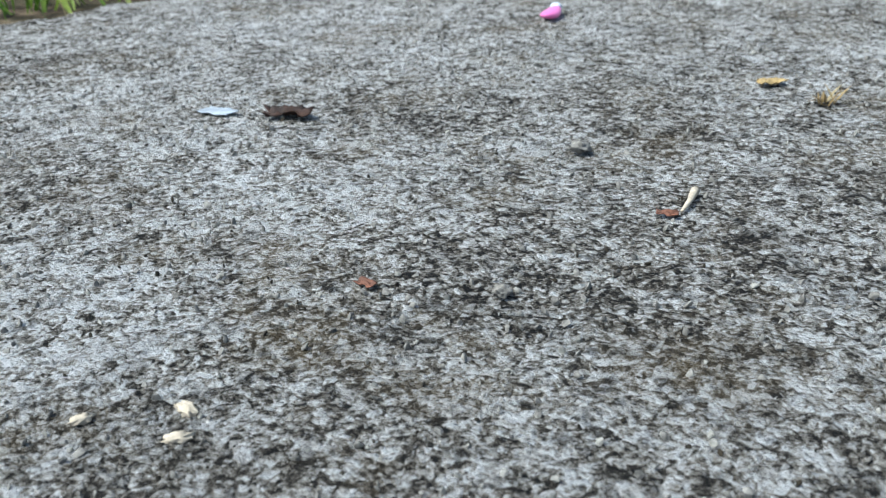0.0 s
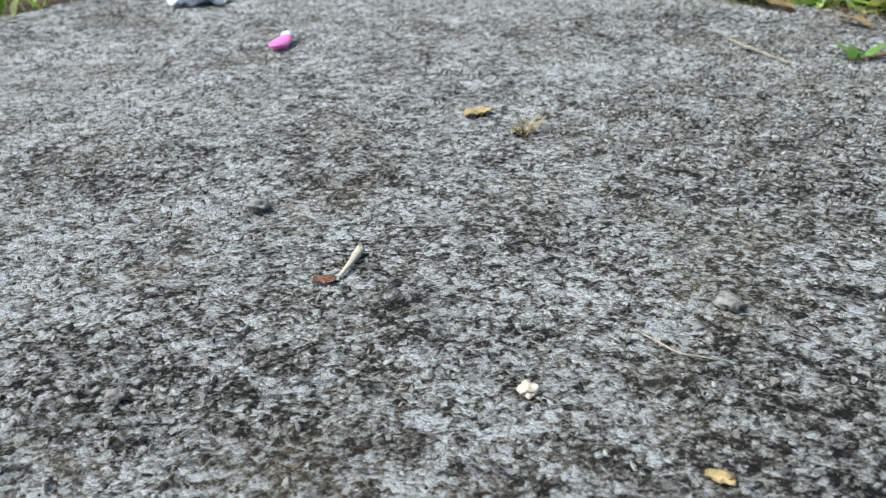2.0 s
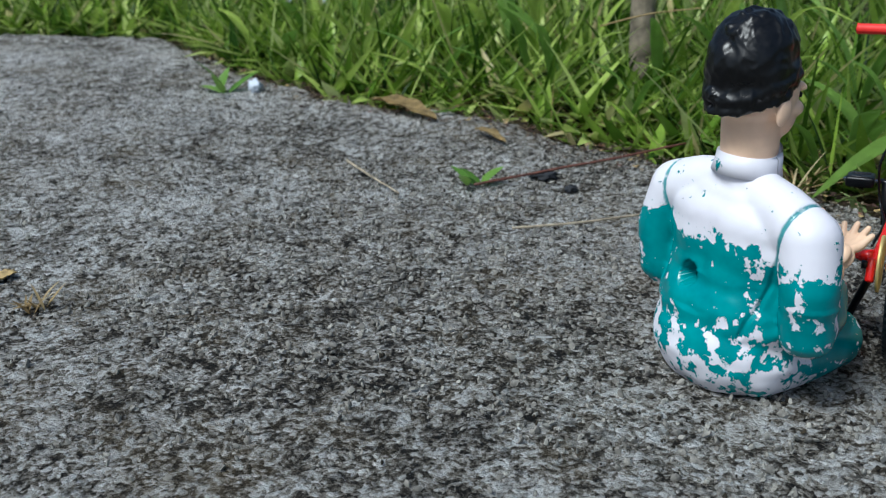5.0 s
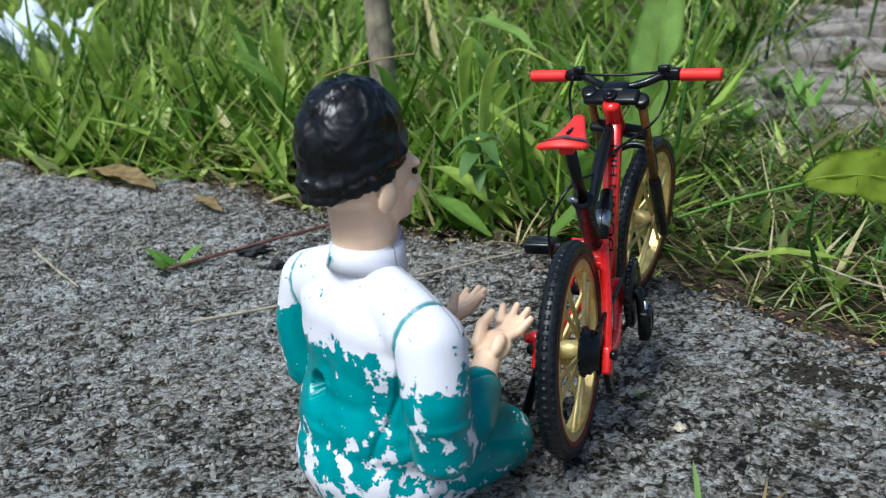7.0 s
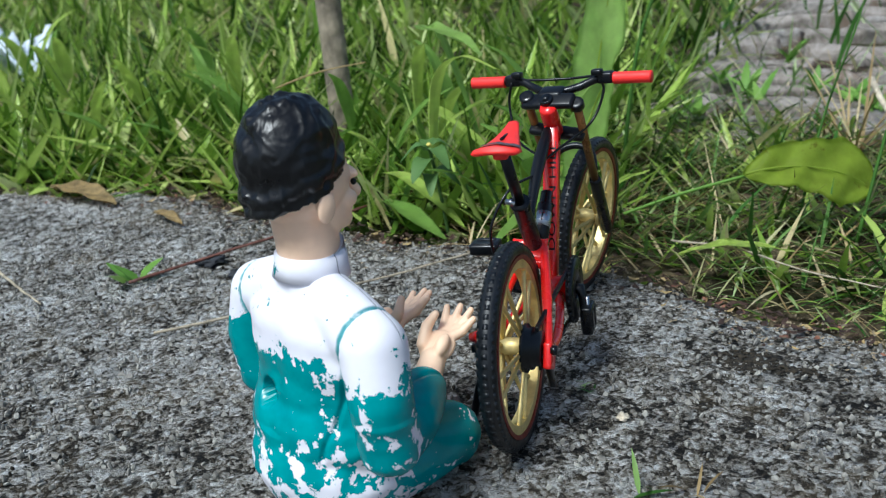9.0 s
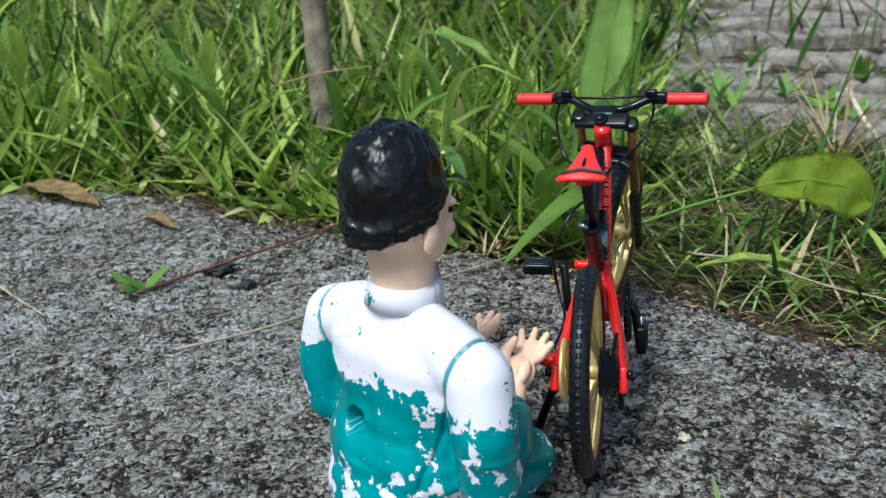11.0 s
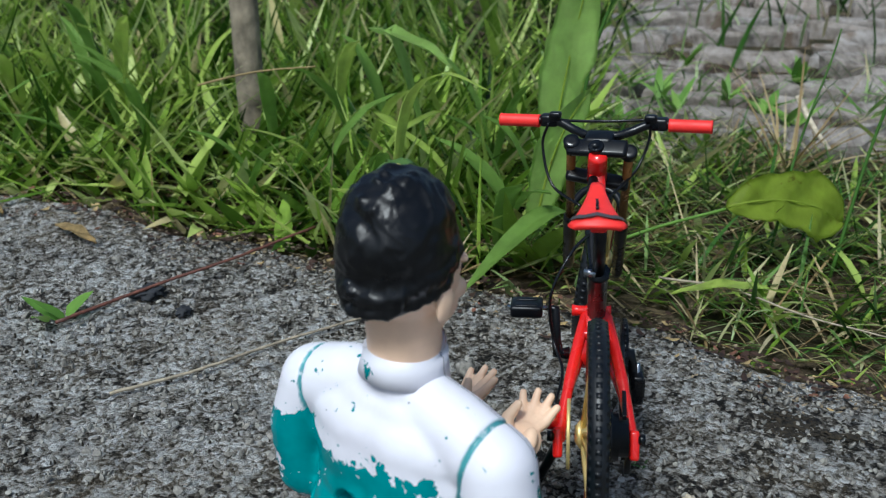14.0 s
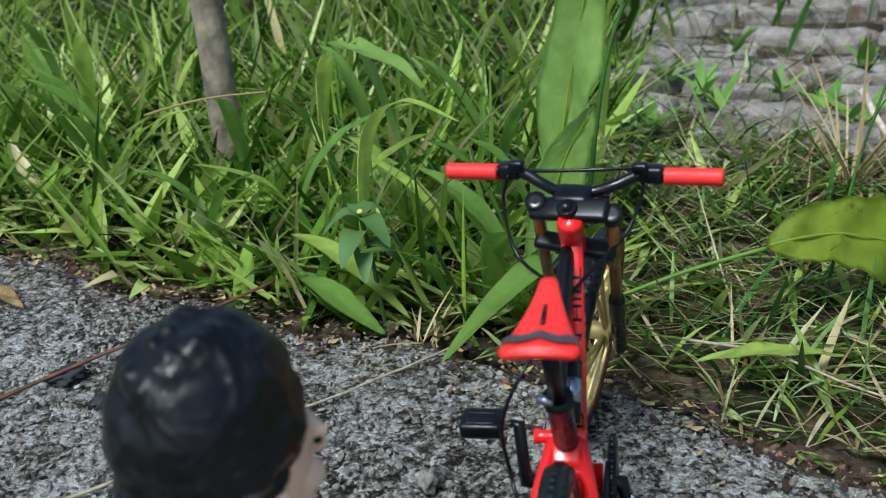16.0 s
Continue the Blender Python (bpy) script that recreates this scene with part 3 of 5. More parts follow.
def build_wheel(centre, steer):
    turn = (STEER if steer else Matrix()) @ Matrix.Translation(centre)
    bm = tube([(-0.006, 0, 0), (-0.0045, 0, 0), (-0.0040, 0, 0), (0.0040, 0, 0), (0.0045, 0, 0), (0.006, 0, 0)], [0.0022, 0.0042, 0.0028, 0.0028, 0.0042, 0.0022], 16)
    wheel = part("wheel", bm, GOLD, BIKE, "gold-spoked wheel with a knobbly black tyre")
    wheel.matrix_basis = turn
    bm = bmesh.new()
    n, k = 60, 10
    rings = []
    for i in range(n):
        a = 2 * math.pi * i / n
        ring = []
        for j in range(k):
            b = 2 * math.pi * j / k
            rr = 0.0304 + 0.0029 * math.cos(b)
            ring.append(bm.verts.new((0.0030 * math.sin(b), rr * math.cos(a), rr * math.sin(a))))
        rings.append(ring)
    for a, b in zip(rings, rings[1:] + rings[:1]):
        for j in range(k):
            bm.faces.new((a[j], a[(j + 1) % k], b[(j + 1) % k], b[j]))
    for i in range(72):
        a = 2 * math.pi * (i + 0.5) / 72
        for sx, off in ((-0.0018, 0.0), (0.0018, 0.5), (0.0, 0.25)):
            aa = a + off * 2 * math.pi / 72
            m = Matrix.Rotation(aa, 4, 'X') @ Matrix.Translation((sx, 0.0328 - 5.0 * abs(sx) ** 1.5 * 2, 0)) @ Matrix.Rotation(-sx * 240, 4, 'Z')
            small_box(bm, (0.0017, 0.0009, 0.0020 if sx else 0.0016), m)
    part("tyre", bm, RUBBER, wheel, "knobbly black rubber tyre", flat=False)
    rim = disc_ring(0.0280, 0.0248, 0.0046, 60)
    part("rim", rim, GOLD, wheel, flat=True)
    for sx in (-1, 1):
        bm = disc_ring(0.0290, 0.0276, 0.0006, 60)
        bmesh.ops.translate(bm, verts=bm.verts, vec=(sx * 0.0026, 0, 0))
        part("rim_line", bm, RED_LINE, wheel, "dull red line round the rim", flat=True)
    sp = bmesh.new()
    lathe_path(sp, [(0, 0.0024, 0), (0, 0.0240, 0), (0, 0.0258, 0)], [0.0008, 0.0007, 0.0013], 6)
    me = bpy.data.meshes.new("spoke")
    sp.to_mesh(me)
    sp.free()
    me.materials.append(GOLD)
    smooth(me)
    for i in range(20):
        a = 2 * math.pi * i / 20 + (0.10 if i % 2 else -0.10)
        sx = 1 if i % 2 else -1
        ob = new("spoke", me)
        ob.parent = wheel
        ob.matrix_basis = Matrix.Rotation(a, 4, 'X') @ Matrix.Translation((sx * 0.0040, 0, 0)) @ Matrix.Rotation(radians(sx * 6.5), 4, 'Z') @ Matrix.Rotation(radians(9 if i % 4 < 2 else -9), 4, 'X')
    return wheel


build_wheel(REAR, False)
build_wheel(FRONT, True)

# main frame
bike("down_tube", beam((0, 0.0945, 0.084), (0.0005, 0.068, 0.034), 0.0056, 0.0060, 0.0014), RED, "glossy red down tube with black lettering")
bike("head_tube", tube([(0, 0.0895, 0.0922), (0, 0.0900, 0.0914), (0, 0.0972, 0.0815), (0, 0.0976, 0.0809)], [0.0028, 0.0032, 0.0034, 0.0030], 16), RED)
bike("top_tube", tube(curve_pts([(-0.0012, 0.092, 0.083), (-0.0018, 0.074, 0.074), (-0.001, 0.056, 0.064), (0, 0.051, 0.058)], 6), [0.0018 + 0.0005 * math.sin(i / 3) for i in range(19)], 10), BLACK)
bike("shock", tube([(0, 0.077, 0.064), (0, 0.073, 0.061), (0, 0.0729, 0.0609), (0, 0.062, 0.052), (0, 0.0618, 0.0518), (0, 0.057, 0.048)], [0.0022, 0.0022, 0.0027, 0.0027, 0.0016, 0.0016], 12), BLACK, "black rear shock absorber")
bike("shock_sleeve", tube([(0.0, 0.0700, 0.0586), (0.0, 0.0655, 0.0549)], 0.0029, 12), CHROME)
bike("bottom_bracket", tube([(-0.007, 0.066, 0.0315), (0.007, 0.066, 0.0315)], 0.0048, 16), RED)
bike("seat_stay_yoke", box((0.0085, 0.008, 0.007), Matrix.Translation((0, 0.052, 0.050)) @ Matrix.Rotation(radians(35), 4, 'X'), 0.0018), RED)
bike("pivot_bolt", tube([(-0.0075, 0.054, 0.0535), (-0.0055, 0.054, 0.0535), (0.0035, 0.054, 0.0535), (0.0045, 0.054, 0.0535)], [0.0019, 0.0016, 0.0016, 0.0018], 12), RED)
for sx in (-1, 1):
    drop = (sx * 0.0105, 0.017, 0.031)
    bike("seat_stay", tube(curve_pts([(sx * 0.0030, 0.0535, 0.0525), (sx * 0.0052, 0.0440, 0.0478), (sx * 0.0082, 0.030, 0.0395), drop], 6), [0.0018] * 12 + [0.0016] * 6 + [0.0020], 10), RED)
    bike("chain_stay", tube(curve_pts([(sx * 0.0052, 0.061, 0.0310), (sx * 0.0085, 0.044, 0.0295), (sx * 0.0102, 0.030, 0.0292), drop], 6), 0.0016, 10), RED)
    bike("dropout", box((0.0028, 0.0068, 0.0085), Matrix.Translation((sx * 0.0108, 0.0170, 0.0300)) @ Matrix.Rotation(radians(-28), 4, 'X'), 0.0009), RED)
    bike("axle_nut", tube([(sx * 0.0118, 0.016, 0.0325), (sx * 0.0138, 0.016, 0.0325)], 0.0016, 8), BLACK)
bike("stay_bridge", box((0.0090, 0.0024, 0.0030), Matrix.Translation((0, 0.0465, 0.0490)), 0.0008), RED)
bike("brake_caliper", tube([(-0.0105, 0.022, 0.0335), (-0.0135, 0.0225, 0.0332), (-0.0165, 0.023, 0.0328)], [0.0026, 0.0024, 0.0015], 10), RED, "red caliper on the left stay")
# letters along the down tube
def lettering(text, size, m):
    """Raised letters of the built-in font, as a mesh set by m."""
    cu = bpy.data.curves.new("letters", 'FONT')
    cu.body, cu.size, cu.extrude, cu.align_x, cu.align_y = text, size, 0.00012, 'CENTER', 'CENTER'
    ob = new("letters", cu)
    me = bpy.data.meshes.new_from_object(ob.evaluated_get(bpy.context.evaluated_depsgraph_get()))
    bpy.data.objects.remove(ob)
    bm = bmesh.new()
    bm.from_mesh(me)
    bpy.data.meshes.remove(me)
    bm.transform(m)
    return bm


run, out = Vector((-0.0088, 0.468, 0.884)).normalized(), Vector((0, -0.884, 0.468))
m = Matrix((run, out.cross(run), out)).transposed().to_4x4()
m.translation = Vector((0.00143, 0.0822, 0.0605)) + out * 0.0031
bike("lettering", lettering("DOWN HILL", 0.0034, m @ Matrix.Diagonal((2.1, 1, 1, 1))), BLACK, "black capital letters")
# saddle on its post
bike("seat_tube", tube([(0, 0.0545, 0.0500), (0, 0.0405, 0.0720), (0, 0.0402, 0.0725), (0, 0.0395, 0.0736)], [0.0029, 0.0029, 0.0034, 0.0034], 14), BLACK)
bike("seat_post", tube([(0, 0.0400, 0.0725), (0, 0.0275, 0.0930)], 0.0018, 12), BLACK)
bike("seat_clamp", tube([(-0.0008, 0.0375, 0.0738), (-0.0042, 0.0382, 0.0742)], [0.0012, 0.0009], 8), CHROME)


def build_saddle():
    bm = bmesh.new()
    n, rows_ = 12, []
    for i in range(17):
        s = i / 16
        y = 0.0195 + 0.0260 * s
        half = 0.0072 * (1 - s) ** 1.15 + 0.0019 - 0.0022 * max(0, 0.1 - s) * 10
        top = 0.0966 + 0.0016 * (s - 0.45) ** 2 * 4 + 0.0004 * s
        thick = 0.0027 - 0.0006 * s
        ring = []
        for j in range(n):
            a = 2 * math.pi * j / n
            cx, cz = math.cos(a), math.sin(a)
            ring.append(bm.verts.new((half * cx - 0.0010, y, top - thick / 2 + thick / 2 * (abs(cz) ** 0.7) * (1 if cz > 0 else -1) - 0.0012 * abs(cx) ** 2 * (1 - s))))
        rows_.append(ring)
    for a, b in zip(rows_, rows_[1:]):
        for j in range(n):
            bm.faces.new((a[j], a[(j + 1) % n], b[(j + 1) % n], b[j]))
    bm.faces.new(rows_[0])
    bm.faces.new(rows_[-1][::-1])
    saddle = bike("saddle", bm, RED_RUBBER, "red saddle with a dark grey band and a slot")
    bm = bmesh.new()
    prev = None
    for j in range(9):
        u = -1 + j / 4
        row = []
        for dy in (0.0, 0.0040):
            y = 0.0222 + dy * 0.85 + 0.0010 * math.cos(u * 7)
            s = (y - 0.0195) / 0.0260
            half = 0.0072 * (1 - s) ** 1.15 + 0.0019
            top = 0.0966 + 0.0016 * (s - 0.45) ** 2 * 4 + 0.0004 * s
            th = 0.0027 - 0.0006 * s
            cz = math.sqrt(max(0, 1 - (u * 0.94) ** 2))
            row.append(bm.verts.new((half * u * 0.94 * 1.01 - 0.0010, y, top - th / 2 + th / 2 * cz ** 0.7 - 0.0012 * (u * 0.94) ** 2 * (1 - s) + 0.00045)))
        if prev:
            bm.faces.new((prev[0], row[0], row[1], prev[1]))
        prev = row
    part("saddle_band", bm, GREY_BAND, saddle, "dark grey band across the saddle")
    part("saddle_slot", box((0.0008, 0.0105, 0.0006), Matrix.Translation((-0.0010, 0.0345, 0.0970)) @ Matrix.Rotation(radians(-3), 4, 'X'), 0), BLACK, saddle)
    bike("saddle_rail", box((0.0046, 0.0085, 0.0032), Matrix.Translation((-0.0006, 0.0285, 0.0935)), 0.001), RED_RUBBER)


build_saddle()
# fork, crowns and bars turn with the front wheel
FDIR = (FRONT - Vector((0, 0.0965, 0.0885))).normalized()
for sx in (-1, 1):
    a = Vector((sx * 0.0096, 0.0925, 0.0950))
    e = Vector((sx * 0.0096, 0.1385, 0.0300))
    mid = a.lerp(e, 0.60)
    bike("fork_stanchion", tube([a + FDIR * 0.002, mid], 0.0016, 12), BRONZE, "bronze fork stanchion", steer=True)
    bike("fork_leg", tube([mid - FDIR * 0.002, mid, e, e + FDIR * 0.003], [0.0021, 0.0024, 0.0023, 0.0016], 12), BLACK, "black lower fork leg", steer=True)
    bike("crown_bolt", tube([a + FDIR * 0.0004, a + FDIR * 0.00041, a + FDIR * 0.0007, a + FDIR * 0.0008, a + FDIR * 0.0034], [0.0010, 0.0021, 0.0026, 0.0027, 0.0027], 16), BLACK, steer=True)
bike("fork_arch", tube(curve_pts([(-0.0096, 0.1180, 0.0615), (-0.0060, 0.1240, 0.0660), (0, 0.1262, 0.0675), (0.0060, 0.1240, 0.0660), (0.0096, 0.1180, 0.0615)], 6), 0.0014, 8), BLACK, steer=True)
bike("upper_crown", box((0.0200, 0.0062, 0.0026), Matrix.Translation((0, 0.0927, 0.0936)) @ Matrix.Rotation(radians(36), 4, 'X'), 0.0012), BLACK, steer='bars')
bike("lower_crown", box((0.0215, 0.0050, 0.0030), Matrix.Translation((0, 0.1010, 0.0800)) @ Matrix.Rotation(radians(36), 4, 'X'), 0.0012), BLACK, steer=True)
bike("stem", box((0.0096, 0.0072, 0.0050), Matrix.Translation((0, 0.0968, 0.0948)) @ Matrix.Rotation(radians(14), 4, 'X'), 0.0016), BLACK, "black stem clamp", steer='bars')
bike("stem_cap", tube([(0, 0.0916, 0.0936), (0, 0.0911, 0.0951), (0, 0.0910, 0.0953), (0, 0.09099, 0.09531), (0, 0.0912, 0.0947)], [0.0026, 0.0026, 0.0023, 0.0012, 0.0009], 18), BLACK, steer='bars')
bike("handlebar", tube(curve_pts([(-0.0300, 0.1030, 0.0990), (-0.0165, 0.1036, 0.0990), (-0.0095, 0.1015, 0.0968), (-0.0040, 0.0990, 0.0958), (0.0040, 0.0990, 0.0958), (0.0095, 0.1015, 0.0968), (0.0165, 0.1036, 0.0990), (0.0300, 0.1030, 0.0990)], 6), 0.0015, 12), BLACK, steer='bars')
for sx in (-1, 1):
    bm = bmesh.new()
    pts, rr = [], []
    for k in range(25):
        pts.append((sx * (0.0218 + 0.0139 * k / 24), 0.1032, 0.0990))
        rr.append(0.00205 + (0.00018 if k % 2 else 0.0) + (0.0002 if k in (0, 24) else 0))
    bike("grip", lathe_path(bm, pts, rr, 14), RED_RUBBER, "bright red ribbed grip", steer='bars')
    bike("brake_lever_mount", box((0.0060, 0.0044, 0.0042), Matrix.Translation((sx * 0.0185, 0.1040, 0.0992)), 0.001), BLACK, steer='bars')
    bike("brake_lever", tube(curve_pts([(sx * 0.0185, 0.1065, 0.0995), (sx * 0.0225, 0.1085, 0.0990), (sx * 0.0300, 0.1078, 0.0985)], 6), 0.0006, 7), BLACK, steer='bars')
    bike("shifter", box((0.0040, 0.0030, 0.0022), Matrix.Translation((sx * 0.0160, 0.1020, 0.1016)), 0.0007), BLACK, steer='bars')
# drive side, cranks and stand
bm = disc_ring(0.0112, 0.0035, 0.0020, 40)
for k in range(28):
    box((0.0012, 0.0012, 0.0014), Matrix.Rotation(2 * math.pi * k / 28, 4, 'X') @ Matrix.Translation((0, 0.0115, 0)), 0, bm)
bmesh.ops.translate(bm, verts=bm.verts, vec=(0.0096, 0.066, 0.0315))
bike("chainring", bm, BLACK)
bm = tube([(0.0035, 0.016, 0.0330), (0.0044, 0.016, 0.0330), (0.0045, 0.016, 0.0330), (0.0062, 0.016, 0.0330), (0.0063, 0.016, 0.0330), (0.0090, 0.016, 0.0330)], [0.0078, 0.0078, 0.0068, 0.0068, 0.0056, 0.0056], 24)
bike("cassette", bm, BLACK, "black sprocket cassette")
bike("derailleur", beam((0.0095, 0.019, 0.0260), (0.0095, 0.024, 0.0160), 0.0020, 0.0030, 0.0006), BLACK)
for z0, z1 in ((0.0405, 0.0395), (0.0225, 0.0260)):
    bike("chain", beam((0.0086, 0.062, z0), (0.0078, 0.016, z1), 0.0012, 0.0016, 0.0002), BLACK)
bm = disc_ring(0.0100, 0.0030, 0.0010, 32)
bmesh.ops.translate(bm, verts=bm.verts, vec=(-0.0078, 0.016, 0.0335))
bike("brake_disc", bm, GOLD, "gold brake disc")
for sx, tip in ((-1, Vector((0, 0.068, 0.0470))), (1, Vector((0, 0.064, 0.0225)))):
    bike("crank", tube([(sx * 0.0080, 0.066, 0.0315), (sx * 0.0118, 0.066, 0.0315), (sx * 0.0124, tip.y * 0.3 + 0.066 * 0.7, tip.z * 0.3 + 0.0315 * 0.7), (sx * 0.0130, tip.y, tip.z), (sx * 0.0150, tip.y, tip.z)], [0.0022, 0.0022, 0.0016, 0.0016, 0.0013], 10), BLACK)
    bm = box((0.0105, 0.0085, 0.0040), Matrix.Translation((sx * 0.0222, 0, 0)), 0.0010)
    for dy in (-0.0022, 0.0022):
        box((0.0070, 0.0020, 0.0046), Matrix.Translation((sx * 0.0222, dy, 0)), 0.0002, bm)
    axle = tube([(sx * 0.0140, 0, 0), (sx * 0.0285, 0, 0)], 0.0008, 8)
    # the one on the drive side is folded up against its crank
    fold = Matrix.Translation((0, tip.y, tip.z)) if sx < 0 else Matrix.Translation((0.0142, tip.y, tip.z + 0.0210)) @ Matrix.Rotation(radians(90), 4, 'Y')
    bm.transform(fold)
    axle.transform(fold)
    pedal = bike("pedal", bm, BLACK, "black platform pedal")
    part("pedal_axle", axle, CHROME, pedal)
bike("kickstand", tube(curve_pts([(-0.0110, 0.0200, 0.0270), (-0.0150, 0.0225, 0.0160), (-0.0200, 0.0265, 0.0020), (-0.0225, 0.0268, 0.0012)], 5), [0.0015] * 14 + [0.0017, 0.0018], 8), BLACK, "black kickstand on the left side")
# cables
bike("cable", cable([(0.0165, 0.1050, 0.0990), (0.0175, 0.1060, 0.0930), (0.0130, 0.1010, 0.0830), (0.0030, 0.0880, 0.0770), (-0.0020, 0.0780, 0.0745)]), BLACK)
bike("cable", cable([(-0.0150, 0.1050, 0.0995), (-0.0050, 0.1070, 0.0985), (0.0060, 0.1070, 0.0985), (0.0160, 0.1050, 0.0995)]), BLACK)
bike("cable", cable([(-0.0165, 0.1050, 0.0985), (-0.0185, 0.1060, 0.0900), (-0.0150, 0.1000, 0.0780), (-0.0050, 0.0900, 0.0740)]), BLACK)
bike("cable", cable([(-0.0020, 0.0700, 0.0730), (-0.0080, 0.0560, 0.0720), (-0.0140, 0.0500, 0.0600), (-0.0130, 0.0500, 0.0450), (-0.0100, 0.0400, 0.0400), (-0.0120, 0.0260, 0.0360)]), BLACK)
BIKE.matrix_basis = pose(0.0005, -0.003, 0.0, 0, -2.6, 0)


# ---- kneeling figurine ----
def unit_ball(level):
    bm = bmesh.new()
    bmesh.ops.create_icosphere(bm, subdivisions=level, radius=1)
    got = [v.co.copy() for v in bm.verts], [tuple(v.index for v in f.verts) for f in bm.faces]
    bm.free()
    return got


UNIT_BALL = unit_ball(3)


class Clay:
    """Balls that are to be fused into one skin."""

    def __init__(self):
        self.v, self.f = [], []

    def ball(self, loc, radii, rot=None):
        m = Matrix.Translation(loc) @ (rot or Matrix()) @ Matrix.Diagonal((*radii, 1))
        base = len(self.v)
        self.v += [tuple(m @ p) for p in UNIT_BALL[0]]
        self.f += [tuple(base + i for i in f) for f in UNIT_BALL[1]]


def ball_chain(clay, pts, radii, steps=6):
    """Overlapping balls along a line."""
    for (a, ra), (b, rb) in zip(zip(pts, radii), zip(pts[1:], radii[1:])):
        a, b = Vector(a), Vector(b)
        for k in range(steps + 1):
            s = k / steps
            clay.ball(a.lerp(b, s), [ra + (rb - ra) * s] * 3)


def ball(clay, loc, radii, rot=None):
    clay.ball(loc, radii, rot)


def fused(clay, voxel, turns):
    """The balls melted into one even skin."""
    me = bpy.data.meshes.new("clay")
    me.from_pydata(clay.v, [], clay.f)
    ob = new("clay", me)
    rm = ob.modifiers.new("melt", 'REMESH')
    rm.mode, rm.voxel_size = 'VOXEL', voxel
    sm = ob.modifiers.new("soften", 'SMOOTH')
    sm.factor, sm.iterations = 0.5, turns
    out = bpy.data.meshes.new_from_object(ob.evaluated_get(bpy.context.evaluated_depsgraph_get()))
    bpy.data.objects.remove(ob)
    bpy.data.meshes.remove(me)
    return out


def build_figurine():
    robe = Clay()
    ball(robe, (0, 0.000, 0.0500), (0.0290, 0.0165, 0.0225))
    ball(robe, (0, -0.002, 0.0570), (0.0275, 0.0140, 0.0120))
    ball(robe, (0, 0.000, 0.0330), (0.0280, 0.0175, 0.0290))
    ball(robe, (0, -0.003, 0.0140), (0.0278, 0.0212, 0.0200))
    ball(robe, (0, 0.0, 0.0705), (0.0120, 0.0105, 0.0060))
    ball(robe, (0, -0.002, 0.0260), (0.0285, 0.0195, 0.0180))
    ball(robe, (0, -0.001, 0.0640), (0.0205, 0.0115, 0.0078))
    for sx in (-1, 1):
        ball_chain(robe, [(sx * 0.006, -0.0005, 0.0665), (sx * 0.018, -0.001, 0.0635), (sx * 0.0285, -0.001, 0.0590)], [0.0085, 0.0092, 0.0098])
        ball_chain(robe, [(sx * 0.0305, -0.001, 0.0580), (sx * 0.0345, -0.003, 0.0440), (sx * 0.0345, -0.002, 0.0290)], [0.0100, 0.0094, 0.0088])
        ball_chain(robe, [(sx * 0.0345, -0.002, 0.0290), (sx * 0.0275, 0.012, 0.0290), (sx * 0.0195, 0.0225, 0.0315)], [0.0088, 0.0084, 0.0074])
        ball_chain(robe, [(sx * 0.0150, -0.002, 0.0120), (sx * 0.0165, 0.018, 0.0120), (sx * 0.0160, 0.033, 0.0105)], [0.0140, 0.0128, 0.0108])
    ball(robe, (0, 0.018, 0.0090), (0.022, 0.020, 0.0120))
    robe = fused(robe, 0.0008, 14)
    hole = Vector((-0.0055, 0, 0.0375))
    normals = [v.normal.copy() for v in robe.vertices]
    places = [v.co.copy() for v in robe.vertices]
    for p, n in zip(places, normals):
        r = math.hypot(p.x - hole.x, (p.z - hole.z) * 0.9)
        if p.y < 0 and r < 0.0040:
            p.y += 0.0120 * (1 if r < 0.0034 else (0.0040 - r) / 0.0006)
        # a groove down the spine and along the armholes, and soft folds at the elbows and lap
        if p.y < 0 and abs(p.x) < 0.012 and p.z > 0.028:
            p.y += 0.0011 * (1 - abs(p.x) / 0.012) ** 2
        if p.z > 0.024:
            p -= n * (0.0013 * max(0, 1 - abs(abs(p.x) - (0.0145 + 0.21 * p.z)) / 0.0009))
        if p.z < 0.040:
            p += n * (0.0007 * noise.noise(Vector((p.x * 100, p.y * 75, p.z * 210))))
        p.z = max(p.z, 0.0005)
    robe.vertices.foreach_set("co", [c for p in places for c in p])
    collar = lathe_path(bmesh.new(), [(0, 0.0004, 0.0715), (0, 0.0008, 0.0752), (0, 0.0011, 0.0780), (0, 0.0012, 0.0787), (0, 0.0012, 0.0776)], [0.0116, 0.0108, 0.0106, 0.0101, 0.0092], 48)
    skin = Clay()
    ball_chain(skin, [(0, 0.0008, 0.0740), (0, 0.0000, 0.0940)], [0.0093, 0.0098])
    ball(skin, (0, 0.0010, 0.0995), (0.0127, 0.0145, 0.0140))
    ball(skin, (0, 0.0062, 0.0905), (0.0100, 0.0092, 0.0092))
    ball(skin, (0, 0.0118, 0.0858), (0.0052, 0.0040, 0.0038))
    ball(skin, (0, 0.0148, 0.0990), (0.0085, 0.0020, 0.0022))
    ball_chain(skin, [(0, 0.0155, 0.0980), (0, 0.0186, 0.0918)], [0.0012, 0.0021])
    ball(skin, (0, 0.0146, 0.0882), (0.0040, 0.0016, 0.0009))
    for sx in (-1, 1):
        ball(skin, (sx * 0.0072, 0.0108, 0.0928), (0.0030, 0.0034, 0.0028))
        ball(skin, (sx * 0.0130, 0.0004, 0.0938), (0.0013, 0.0031, 0.0046), Matrix.Rotation(radians(-14), 4, 'X'))
    skin = fused(skin, 0.0006, 5)
    palm = Clay()
